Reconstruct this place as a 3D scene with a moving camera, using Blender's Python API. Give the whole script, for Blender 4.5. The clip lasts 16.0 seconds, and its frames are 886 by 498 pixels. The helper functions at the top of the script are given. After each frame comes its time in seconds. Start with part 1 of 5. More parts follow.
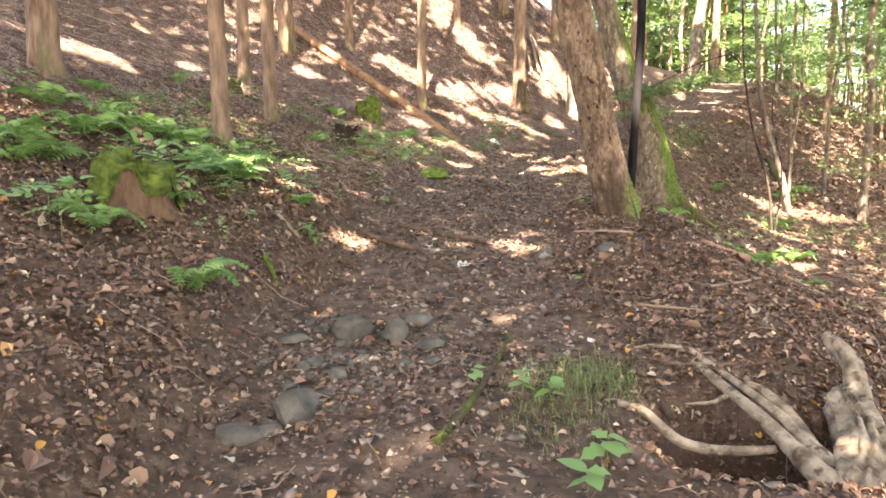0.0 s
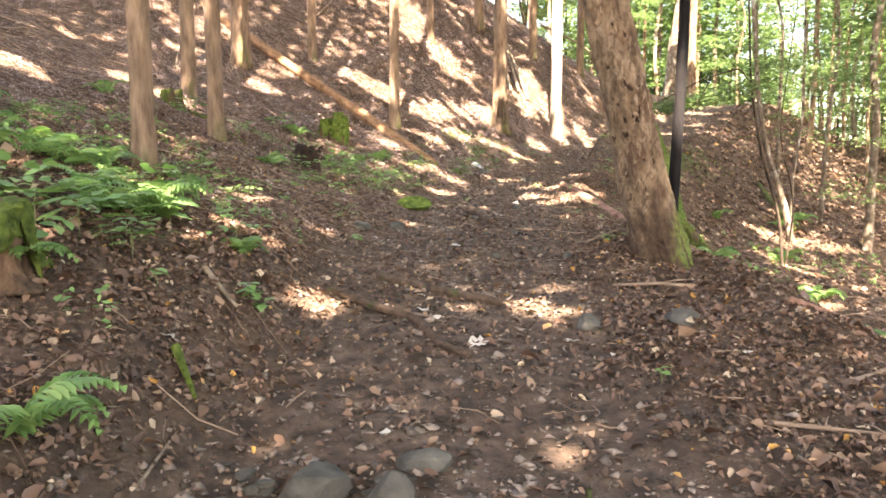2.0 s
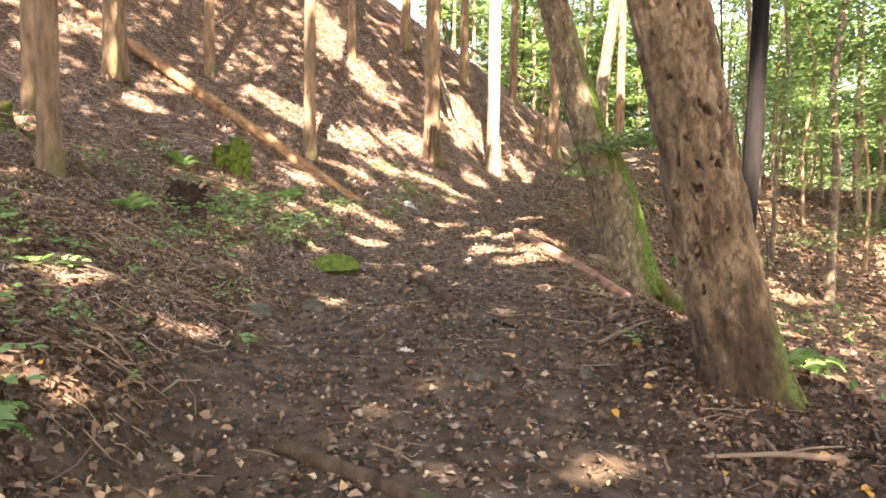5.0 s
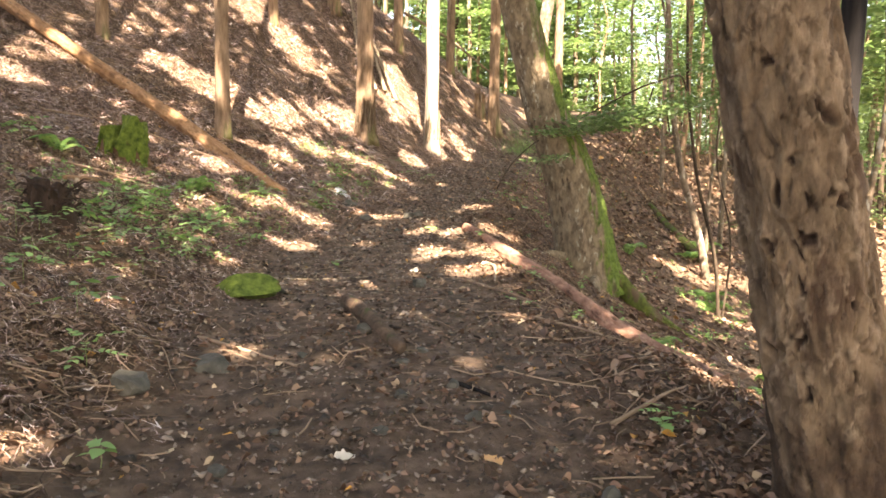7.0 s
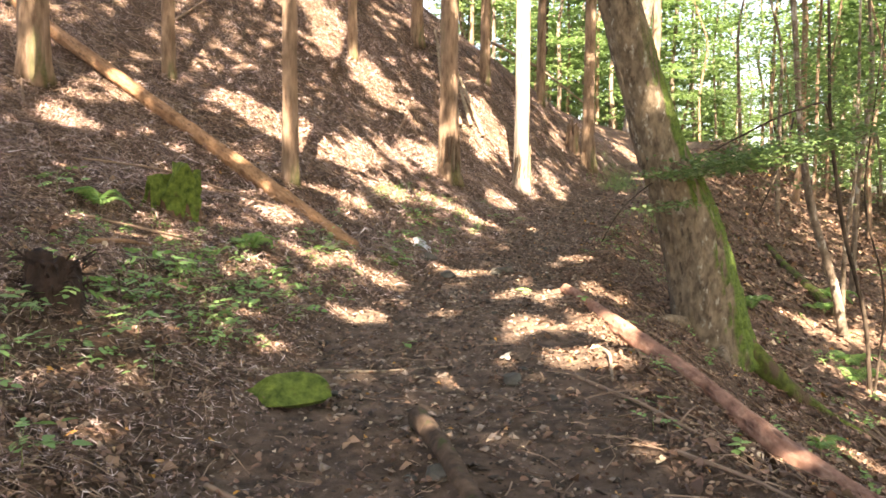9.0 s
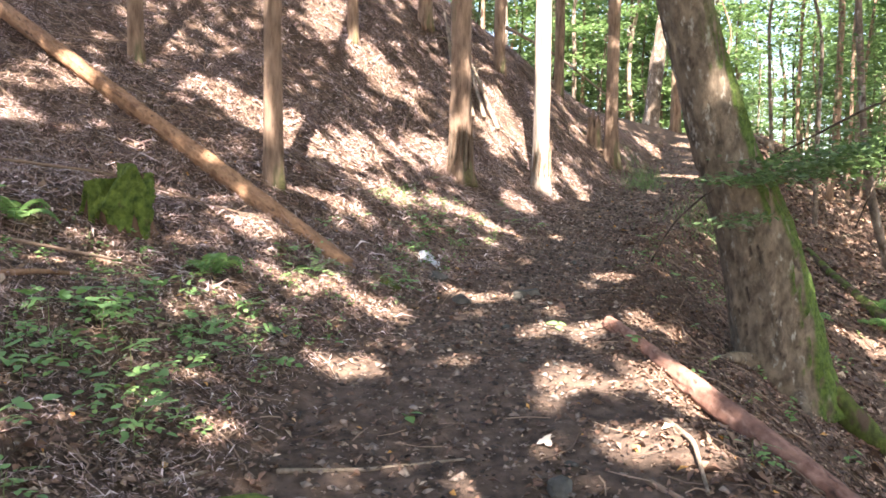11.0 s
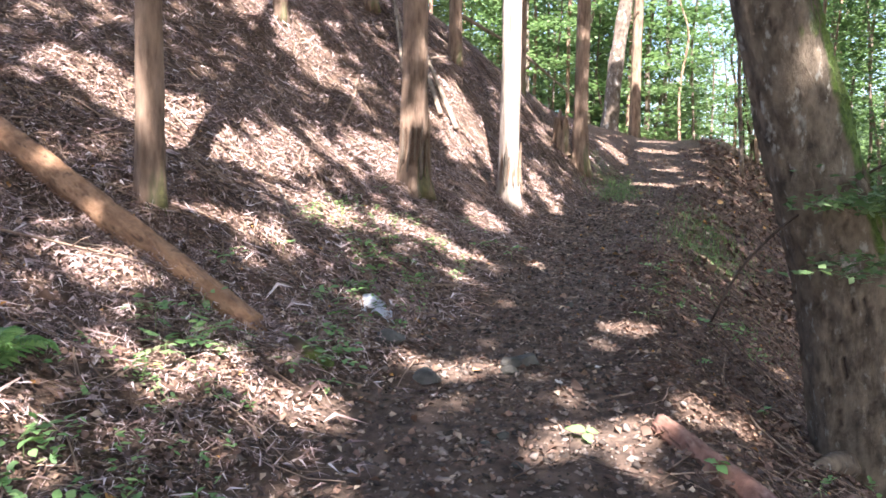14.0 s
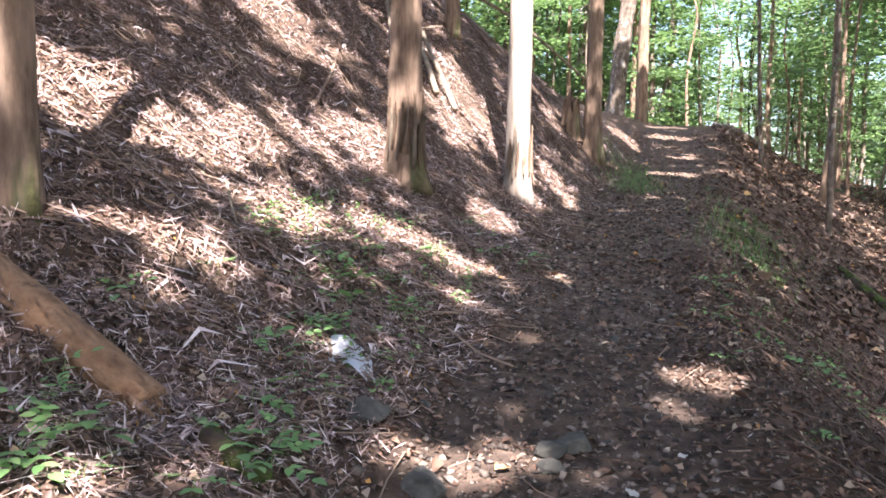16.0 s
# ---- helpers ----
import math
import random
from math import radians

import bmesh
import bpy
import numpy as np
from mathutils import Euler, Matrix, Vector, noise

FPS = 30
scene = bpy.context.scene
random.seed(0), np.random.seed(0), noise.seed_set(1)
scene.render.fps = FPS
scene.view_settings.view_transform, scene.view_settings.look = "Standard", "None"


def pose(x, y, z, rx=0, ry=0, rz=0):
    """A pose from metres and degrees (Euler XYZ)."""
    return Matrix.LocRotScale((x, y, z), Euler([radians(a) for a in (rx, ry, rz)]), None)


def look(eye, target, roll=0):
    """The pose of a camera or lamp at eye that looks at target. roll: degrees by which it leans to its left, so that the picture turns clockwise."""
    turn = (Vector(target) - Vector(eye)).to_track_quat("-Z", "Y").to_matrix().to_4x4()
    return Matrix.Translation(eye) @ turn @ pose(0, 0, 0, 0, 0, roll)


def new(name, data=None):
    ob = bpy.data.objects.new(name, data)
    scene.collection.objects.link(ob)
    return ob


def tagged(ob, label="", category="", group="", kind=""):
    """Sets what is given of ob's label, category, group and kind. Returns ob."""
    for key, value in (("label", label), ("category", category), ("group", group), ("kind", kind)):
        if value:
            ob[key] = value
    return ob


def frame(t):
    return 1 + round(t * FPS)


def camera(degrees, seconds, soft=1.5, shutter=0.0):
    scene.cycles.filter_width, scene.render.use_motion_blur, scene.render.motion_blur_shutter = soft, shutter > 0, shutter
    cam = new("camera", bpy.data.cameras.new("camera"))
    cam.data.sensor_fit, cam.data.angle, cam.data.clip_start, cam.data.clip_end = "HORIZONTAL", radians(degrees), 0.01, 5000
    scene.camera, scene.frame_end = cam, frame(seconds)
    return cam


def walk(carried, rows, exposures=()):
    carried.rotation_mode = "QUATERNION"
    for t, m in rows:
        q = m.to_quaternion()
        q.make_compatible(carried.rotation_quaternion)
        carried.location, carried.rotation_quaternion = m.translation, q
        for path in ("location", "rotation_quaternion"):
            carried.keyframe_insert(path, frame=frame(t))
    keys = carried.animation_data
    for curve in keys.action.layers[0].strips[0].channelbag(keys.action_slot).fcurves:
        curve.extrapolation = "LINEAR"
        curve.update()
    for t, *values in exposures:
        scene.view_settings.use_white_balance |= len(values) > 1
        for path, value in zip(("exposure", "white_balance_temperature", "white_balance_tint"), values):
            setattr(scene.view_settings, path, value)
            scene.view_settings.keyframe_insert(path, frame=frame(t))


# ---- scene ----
cam = camera(61.7, 16.0, 1.65)
METRES, EYE, TILT, LEAN, TURN = 13.3, 1.5, -7.0, 0.0, 0.0
ROWS = [
    (0.0, 0.0, 0.0, 0.0, -0.0, 0.0, 0.0),
    (0.5, -0.007, 0.0347, 0.0058, -0.46, 1.42, 0.03),
    (1.0, -0.0088, 0.0725, 0.0113, 2.39, 2.54, 0.17),
    (1.5, -0.0131, 0.1102, 0.013, 0.1, 0.1, 0.18),
    (2.0, -0.0177, 0.1446, 0.0207, -2.75, 1.8, 0.3),
    (2.5, -0.0199, 0.1811, 0.0297, 0.44, 3.4, 0.25),
    (3.0, -0.0227, 0.2144, 0.0328, -2.74, 3.11, 0.44),
    (3.5, -0.0232, 0.2408, 0.0403, -6.86, 4.14, 0.94),
    (6.0, -0.0192, 0.3954, 0.0809, -10.04, 2.87, 0.51),
    (6.5, -0.0169, 0.4178, 0.0911, -11.68, 0.63, 0.68),
    (7.0, -0.011, 0.4431, 0.0989, -14.68, 1.37, 0.96),
    (7.5, -0.0012, 0.4759, 0.1081, -6.84, 2.5, 0.7),
    (8.0, 0.0042, 0.5018, 0.1137, -6.52, 4.51, 0.72),
    (10.5, 0.0181, 0.6272, 0.1537, -10.81, 2.35, 0.19),
    (11.0, 0.0227, 0.6601, 0.1571, -7.45, 3.13, 0.3),
    (11.5, 0.0266, 0.6863, 0.159, -5.74, 3.59, 0.31),
    (12.0, 0.0286, 0.7168, 0.1678, -10.32, 2.66, 0.43),
    (12.5, 0.031, 0.7506, 0.1697, -11.41, 3.03, 0.58),
    (13.0, 0.0339, 0.7808, 0.1782, -8.53, 2.92, 0.19),
    (13.5, 0.0363, 0.8122, 0.1844, -9.17, 2.82, 0.19),
    (14.0, 0.0392, 0.8353, 0.1901, -11.89, 3.34, 0.5),
    (14.5, 0.0473, 0.8678, 0.1958, -9.24, 4.01, 0.75),
    (15.0, 0.0538, 0.8997, 0.1994, -8.36, 4.19, 0.6),
    (15.5, 0.0583, 0.9295, 0.2083, -11.13, 3.82, 0.72),
    (16.0, 0.0627, 0.9632, 0.2115, -12.38, 2.44, 0.69),
]
EXPOSURES = [(0.0, 3.9, 7900, 20), (3.5, 3.72, 8200, 19), (8.0, 3.45, 8700, 19), (11.0, 3.22, 6700, 20), (14.5, 2.95, 6100, 22), (16.0, 2.96, 6100, 22)]
walk(cam, [(t, pose(0, 0, EYE, TILT, LEAN, TURN) @ pose(METRES * x, METRES * y, METRES * z, 90 + pitch, roll, yaw)) for t, x, y, z, yaw, pitch, roll in ROWS], EXPOSURES)

# ---- world, sun, exposure ----
SUN_AZ, SUN_EL = 188.0, 54.0
TO_SUN = Vector((math.sin(radians(SUN_AZ)) * math.cos(radians(SUN_EL)), math.cos(radians(SUN_AZ)) * math.cos(radians(SUN_EL)), math.sin(radians(SUN_EL))))
world = bpy.data.worlds.new("sky")
scene.world = world
world.use_nodes = True
wn = world.node_tree.nodes
sky = wn.new("ShaderNodeTexSky")
sky.sky_type = "NISHITA"
sky.sun_disc = False
sky.sun_elevation, sky.sun_rotation = radians(SUN_EL), radians(SUN_AZ)
sky.dust_density = 2.5
wn["Background"].inputs[1].default_value = 0.085
world.node_tree.links.new(sky.outputs[0], wn["Background"].inputs[0])
sun = new("sun", bpy.data.lights.new("sun", "SUN"))
sun.data.energy, sun.data.angle, sun.data.color = 5.0, radians(0.53), (1.0, 0.96, 0.91)
sun.matrix_world = look(TO_SUN * 60, (0, 0, 0))

# ---- noise and the lie of the land ----
rng = np.random.default_rng(7)
TABLE = rng.random((256, 256))


def vnoise(x, y, k=0):
    x, y = np.asarray(x, float) + 37.3 * k, np.asarray(y, float) + 91.7 * k
    i, j = np.floor(x).astype(int), np.floor(y).astype(int)
    u, v = x - i, y - j
    u, v = u * u * (3 - 2 * u), v * v * (3 - 2 * v)
    a, b = TABLE[i & 255, j & 255], TABLE[(i + 1) & 255, j & 255]
    c, d = TABLE[i & 255, (j + 1) & 255], TABLE[(i + 1) & 255, (j + 1) & 255]
    return (a * (1 - u) + b * u) * (1 - v) + (c * (1 - u) + d * u) * v - 0.5


def smooth(x, lo, hi):
    s = np.clip((np.asarray(x, float) - lo) / (hi - lo), 0, 1)
    return s * s * (3 - 2 * s)


def curve(y, ys, vs):
    """A smooth curve through a few stations."""
    fine = np.linspace(ys[0], ys[-1], 400)
    v = np.interp(fine, ys, vs)
    n = 9
    v = np.convolve(np.pad(v, n, mode="reflect", reflect_type="odd"), np.ones(2 * n + 1) / (2 * n + 1), "valid")
    return np.interp(y, fine, v)


def trail_x(y):
    return curve(y, (-40, 0, 5, 8, 12, 15, 19, 22.5, 27.5, 37, 60), (0.5, -0.15, -0.05, 0.25, 0.65, 1.55, 3.5, 5.4, 9.0, 14.2, 30))


def trail_z(y):
    return curve(y, (-40, 0, 2.5, 4.8, 6, 7.5, 9.7, 12.5, 15.3, 19, 27.5, 37, 42, 60, 120), (-5, 0.0, 0.17, 0.43, 0.66, 0.9, 1.05, 1.2, 1.5, 1.93, 3.2, 5.35, 5.6, 3.2, 1.5))


def wear(x, y):
    """1 on the trodden trail, 0 off it."""
    d = x - trail_x(y) + 0.5 * vnoise(x * 0.9, y * 0.9, 3)
    half = curve(y, (-40, 0, 5, 9, 14, 19, 40), (1.0, 1.0, 0.95, 1.25, 0.95, 0.85, 0.9))
    return 1 - smooth(np.abs(d), half - 0.3, half + 0.35)


def ground_base(x, y):
    x, y = np.asarray(x, float), np.asarray(y, float)
    d = x - trail_x(y)
    left = np.maximum(-d - 0.85, 0)
    steep = curve(y, (-40, 0, 10, 14, 18, 22, 25, 28, 33, 40, 60), (0.36, 0.38, 0.34, 0.34, 0.39, 0.66, 0.85, 0.85, 0.45, 0.12, 0.05))
    up = steep * left * left / (left + 0.35) + 0.007 * np.minimum(left, 12) ** 2 * smooth(y, 2, 12) * (1 - smooth(y, 27, 36))
    up = 9.5 * np.tanh(up / 9.5)
    bank = 0.22 * smooth(left, 0.1, 0.8) * (1 - smooth(y, 6.5, 9))
    shoulder = curve(y, (-40, 0, 4, 6.6, 9, 12, 15, 19, 27, 37, 60), (1.6, 1.45, 1.7, 2.4, 1.75, 1.15, 0.9, 0.95, 1.1, 2.0, 4.0))
    right = np.maximum(d - shoulder, 0)
    fall = 0.58 * right * right / (right + 0.3)
    deep = 2.6 + 0.0 * y
    fall = deep * np.tanh(fall / deep)
    fall = fall - 1.6 * smooth(right, 9, 26)
    return trail_z(y) + up + bank - fall


def ground(x, y):
    x, y = np.asarray(x, float), np.asarray(y, float)
    w = wear(x, y)
    z = ground_base(x, y)
    z = z + 0.26 * vnoise(x * 0.35, y * 0.35, 1) * (1 - w) * smooth(np.abs(x - trail_x(y)), 1, 4)
    z = z + (0.10 * (1 - w) + 0.035) * vnoise(x * 1.7, y * 1.7, 2) + 0.035 * vnoise(x * 4.5, y * 4.5, 4)
    z = z + (0.028 * (1 - w) + 0.014) * vnoise(x * 13, y * 13, 5) + 0.012 * vnoise(x * 31, y * 31, 6)
    z = z - 0.85 * np.exp(-(((x - 1.5 - 0.1 * (y - 3.2)) / 0.46) ** 2 + ((y - 3.28) / 0.42) ** 2) ** 2)
    return z - 0.05 * w


def gz(x, y):
    return float(ground(x, y))


# ---- materials ----
def material(name, dark, light, scale=6.0, rough=0.85, bump=0.4, stretch=(1, 1, 1), third=None, third_at=0.62, third_scale=2.0, island=0.0, spec=0.3, coords="Object", bump_scale=4.0, bump_dist=0.02):
    m = bpy.data.materials.new(name)
    m.use_nodes = True
    t = m.node_tree
    bsdf = t.nodes["Principled BSDF"]
    tc = t.nodes.new("ShaderNodeTexCoord")
    mp = t.nodes.new("ShaderNodeMapping")
    mp.inputs["Scale"].default_value = stretch
    t.links.new(tc.outputs[coords], mp.inputs[0])

    def tex(s, detail=6, r=0.6):
        n = t.nodes.new("ShaderNodeTexNoise")
        n.inputs["Scale"].default_value, n.inputs["Detail"].default_value, n.inputs["Roughness"].default_value = s, detail, r
        t.links.new(mp.outputs[0], n.inputs[0])
        return n.outputs[0]

    ramp = t.nodes.new("ShaderNodeValToRGB")
    ramp.color_ramp.elements[0].position, ramp.color_ramp.elements[1].position = 0.32, 0.68
    ramp.color_ramp.elements[0].color, ramp.color_ramp.elements[1].color = (*dark, 1), (*light, 1)
    fac = tex(scale)
    if island:
        geo = t.nodes.new("ShaderNodeNewGeometry")
        mix = t.nodes.new("ShaderNodeMix")
        mix.inputs[0].default_value = island
        t.links.new(fac, mix.inputs[2]), t.links.new(geo.outputs["Random Per Island"], mix.inputs[3])
        fac = mix.outputs[0]
    t.links.new(fac, ramp.inputs[0])
    color = ramp.outputs[0]
    if third:
        r2 = t.nodes.new("ShaderNodeValToRGB")
        r2.color_ramp.elements[0].position, r2.color_ramp.elements[1].position = third_at, third_at + 0.1
        t.links.new(tex(third_scale, 4), r2.inputs[0])
        mx = t.nodes.new("ShaderNodeMix")
        mx.data_type = "RGBA"
        t.links.new(r2.outputs[0], mx.inputs[0]), t.links.new(color, mx.inputs[6])
        mx.inputs[7].default_value = (*third, 1)
        color = mx.outputs[2]
    t.links.new(color, bsdf.inputs["Base Color"])
    bsdf.inputs["Roughness"].default_value = rough
    bsdf.inputs["Specular IOR Level"].default_value = spec
    if bump:
        b = t.nodes.new("ShaderNodeBump")
        b.inputs["Strength"].default_value, b.inputs["Distance"].default_value = bump, bump_dist
        t.links.new(tex(scale * bump_scale, 8, 0.7), b.inputs["Height"])
        t.links.new(b.outputs[0], bsdf.inputs["Normal"])
    return m


def leaf_material(name, stops, through_light=0.45, rough=0.5, spec=0.4):
    m = bpy.data.materials.new(name)
    m.use_nodes = True
    t = m.node_tree
    bsdf, out = t.nodes["Principled BSDF"], t.nodes["Material Output"]
    geo = t.nodes.new("ShaderNodeNewGeometry")
    ramp = t.nodes.new("ShaderNodeValToRGB")
    while len(ramp.color_ramp.elements) < len(stops):
        ramp.color_ramp.elements.new(0.5)
    for e, (p, c) in zip(ramp.color_ramp.elements, stops):
        e.position, e.color = p, (*c, 1)
    t.links.new(geo.outputs["Random Per Island"], ramp.inputs[0])
    t.links.new(ramp.outputs[0], bsdf.inputs["Base Color"])
    bsdf.inputs["Roughness"].default_value, bsdf.inputs["Specular IOR Level"].default_value = rough, spec
    if through_light:
        tr = t.nodes.new("ShaderNodeBsdfTranslucent")
        hue = t.nodes.new("ShaderNodeMix")
        hue.data_type, hue.blend_type = "RGBA", "MULTIPLY"
        hue.inputs[0].default_value = 1
        t.links.new(ramp.outputs[0], hue.inputs[6])
        hue.inputs[7].default_value = (0.95, 1.0, 0.8, 1)
        t.links.new(hue.outputs[2], tr.inputs[0])
        mix = t.nodes.new("ShaderNodeMixShader")
        mix.inputs[0].default_value = through_light
        t.links.new(bsdf.outputs[0], mix.inputs[1]), t.links.new(tr.outputs[0], mix.inputs[2])
        t.links.new(mix.outputs[0], out.inputs[0])
    return m


def ground_material():
    m = material("forest_soil", (0.038, 0.025, 0.016), (0.15, 0.094, 0.06), 7.0, 0.95, 1.0, third=(0.22, 0.15, 0.098), third_at=0.55, third_scale=26.0, bump_dist=0.04)
    t = m.node_tree
    bsdf = t.nodes["Principled BSDF"]
    old = bsdf.inputs["Base Color"].links[0].from_socket
    at = t.nodes.new("ShaderNodeAttribute")
    at.attribute_name = "wear"
    n = t.nodes.new("ShaderNodeTexNoise")
    n.inputs["Scale"].default_value, n.inputs["Detail"].default_value = 9.0, 8.0
    tc = t.nodes.new("ShaderNodeTexCoord")
    t.links.new(tc.outputs["Object"], n.inputs[0])
    ramp = t.nodes.new("ShaderNodeValToRGB")
    ramp.color_ramp.elements[0].position, ramp.color_ramp.elements[1].position = 0.35, 0.7
    ramp.color_ramp.elements[0].color, ramp.color_ramp.elements[1].color = (0.058, 0.039, 0.026, 1), (0.185, 0.125, 0.084, 1)
    t.links.new(n.outputs[0], ramp.inputs[0])
    mx = t.nodes.new("ShaderNodeMix")
    mx.data_type = "RGBA"
    t.links.new(at.outputs["Fac"], mx.inputs[0]), t.links.new(old, mx.inputs[6]), t.links.new(ramp.outputs[0], mx.inputs[7])
    t.links.new(mx.outputs[2], bsdf.inputs["Base Color"])
    return m


def overlay(m, attribute, dark, light, scale=20.0, sharp=0.0):
    """Mixes a second colour into a material where the mesh's attribute says so."""
    t = m.node_tree
    bsdf = t.nodes["Principled BSDF"]
    old = bsdf.inputs["Base Color"].links[0].from_socket
    at = t.nodes.new("ShaderNodeAttribute")
    at.attribute_name = attribute
    tc, n, ramp = t.nodes.new("ShaderNodeTexCoord"), t.nodes.new("ShaderNodeTexNoise"), t.nodes.new("ShaderNodeValToRGB")
    n.inputs["Scale"].default_value, n.inputs["Detail"].default_value, n.inputs["Roughness"].default_value = scale, 8.0, 0.7
    t.links.new(tc.outputs["Object"], n.inputs[0])
    ramp.color_ramp.elements[0].position, ramp.color_ramp.elements[1].position = 0.35, 0.65
    ramp.color_ramp.elements[0].color, ramp.color_ramp.elements[1].color = (*dark, 1), (*light, 1)
    t.links.new(n.outputs[0], ramp.inputs[0])
    mx = t.nodes.new("ShaderNodeMix")
    mx.data_type = "RGBA"
    t.links.new(at.outputs["Fac"], mx.inputs[0]), t.links.new(old, mx.inputs[6]), t.links.new(ramp.outputs[0], mx.inputs[7])
    t.links.new(mx.outputs[2], bsdf.inputs["Base Color"])
    return m


SOIL = ground_material()
CEDAR = material("cedar_bark", (0.095, 0.06, 0.037), (0.33, 0.225, 0.145), 11, 0.9, 1.0, (1, 1, 0.22), third=(0.12, 0.115, 0.055), third_at=0.56, third_scale=3.5, bump_dist=0.03)
overlay(CEDAR, "moss", (0.05, 0.05, 0.015), (0.14, 0.13, 0.045), 22.0)
# cedar bark lightened so its colour carries the full sun on one trunk
CEDAR_SUN_TONE = material("cedar_bark_sun_painted", (0.16, 0.12, 0.085), (0.46, 0.385, 0.3), 9, 0.9, 0.8, (1, 1, 0.12))
ROUGH_BARK = material("flaky_bark", (0.08, 0.053, 0.031), (0.28, 0.192, 0.116), 14, 0.95, 1.0, (1, 1, 0.45), third=(0.1, 0.06, 0.036), third_at=0.55, third_scale=6.0, bump_scale=6.0, bump_dist=0.02)
overlay(ROUGH_BARK, "tint", (0.2, 0.14, 0.088), (0.38, 0.275, 0.18), 30.0)
# one dark colour for the cracks, the holes and the band at the foot
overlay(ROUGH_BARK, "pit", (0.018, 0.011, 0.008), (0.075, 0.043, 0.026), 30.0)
overlay(ROUGH_BARK, "moss", (0.05, 0.08, 0.015), (0.2, 0.25, 0.06), 26.0)
GREY_BARK = material("grey_smooth_bark", (0.06, 0.045, 0.03), (0.22, 0.17, 0.12), 8, 0.9, 1.0, (1, 1, 0.6), third=(0.36, 0.33, 0.27), third_at=0.56, third_scale=6, bump_dist=0.03)
TRUNK_GREY = material("lichened_bark", (0.065, 0.05, 0.032), (0.26, 0.2, 0.128), 11, 0.95, 1.0, (1, 1, 0.55), third=(0.36, 0.335, 0.26), third_at=0.585, third_scale=13, bump_scale=5.0, bump_dist=0.03)
overlay(TRUNK_GREY, "pit", (0.02, 0.014, 0.01), (0.07, 0.045, 0.028), 30.0)
overlay(TRUNK_GREY, "moss", (0.03, 0.055, 0.008), (0.12, 0.18, 0.03), 22.0)
MOSS_BARK = material("mossy_bark", (0.04, 0.048, 0.012), (0.13, 0.17, 0.03), 14, 1.0, 1.0, (1, 1, 0.5), third=(0.10, 0.068, 0.042), third_at=0.5, third_scale=5, bump_dist=0.04)
MOSS = material("moss", (0.04, 0.075, 0.01), (0.2, 0.27, 0.045), 16, 1.0, 1.0, third=(0.1, 0.075, 0.03), third_at=0.64, third_scale=5, bump_dist=0.04)
BARK_ROT = material("rotten_stump_bark", (0.045, 0.03, 0.02), (0.17, 0.11, 0.07), 12, 0.95, 1.0, (1, 1, 0.4), third=(0.07, 0.08, 0.025), third_at=0.58, third_scale=7, bump_dist=0.03)
ROT_DARK = material("black_rotten_wood", (0.012, 0.008, 0.006), (0.075, 0.045, 0.03), 14, 0.95, 1.0, (1, 1, 0.5), bump_dist=0.04)
DARK_BARK = material("black_bark", (0.006, 0.006, 0.006), (0.026, 0.023, 0.022), 10, 0.95, 0.5, (1, 1, 0.2), spec=0.1)
TWIG_BARK = material("dark_twig_bark", (0.02, 0.015, 0.011), (0.09, 0.068, 0.048), 10, 0.95, 0.5, (1, 1, 0.3), spec=0.1)
LOG_BARK = material("fallen_log_bark", (0.13, 0.066, 0.032), (0.36, 0.205, 0.105), 9, 0.8, 0.9, (1, 1, 1), third=(0.10, 0.055, 0.03), third_at=0.6, third_scale=9)
ROOT_WOOD = material("bleached_root", (0.1, 0.07, 0.042), (0.42, 0.34, 0.235), 9, 0.8, 0.9, (1, 1, 1), third=(0.085, 0.056, 0.034), third_at=0.53, third_scale=11)
overlay(LOG_BARK, "tint", (0.17, 0.092, 0.046), (0.39, 0.235, 0.125), 14.0)
overlay(LOG_BARK, "pit", (0.045, 0.025, 0.014), (0.12, 0.065, 0.035), 20.0)
RED_LOG = material("red_brown_log_bark", (0.13, 0.062, 0.04), (0.32, 0.175, 0.12), 8, 0.9, 0.7, (1, 1, 0.15))
STUMP_WOOD = material("rotten_stump_wood", (0.045, 0.028, 0.016), (0.22, 0.13, 0.072), 9, 0.95, 1.0, (1, 1, 0.25), third=(0.05, 0.03, 0.02), third_at=0.56, third_scale=8, bump_dist=0.04)
overlay(RED_LOG, "tint", (0.2, 0.11, 0.075), (0.4, 0.26, 0.19), 14.0)
overlay(RED_LOG, "pit", (0.045, 0.022, 0.015), (0.12, 0.06, 0.04), 20.0)
CUT_WOOD = material("broken_wood", (0.15, 0.075, 0.04), (0.46, 0.28, 0.155), 25, 0.95, 1.0, (1, 1, 0.3))
DEAD_WOOD = material("bleached_dead_wood", (0.1, 0.072, 0.048), (0.37, 0.295, 0.205), 9, 0.85, 0.8, (1, 1, 0.3), third=(0.16, 0.105, 0.065), third_at=0.56, third_scale=9)
STICK_WOOD = material("dry_twig", (0.075, 0.047, 0.031), (0.27, 0.19, 0.13), 4, 0.9, 0.4, island=0.75)
STONE = material("grey_stone", (0.036, 0.034, 0.027), (0.12, 0.112, 0.088), 7, 0.9, 0.6, third=(0.09, 0.1, 0.045), third_at=0.66, third_scale=4)
CRUMB = material("path_gravel", (0.05, 0.038, 0.028), (0.25, 0.195, 0.15), 5, 0.9, 0.4, island=0.85)
CLOTH = material("white_plastic_sheet", (0.62, 0.64, 0.68), (0.85, 0.86, 0.88), 4, 0.4, 0.3)
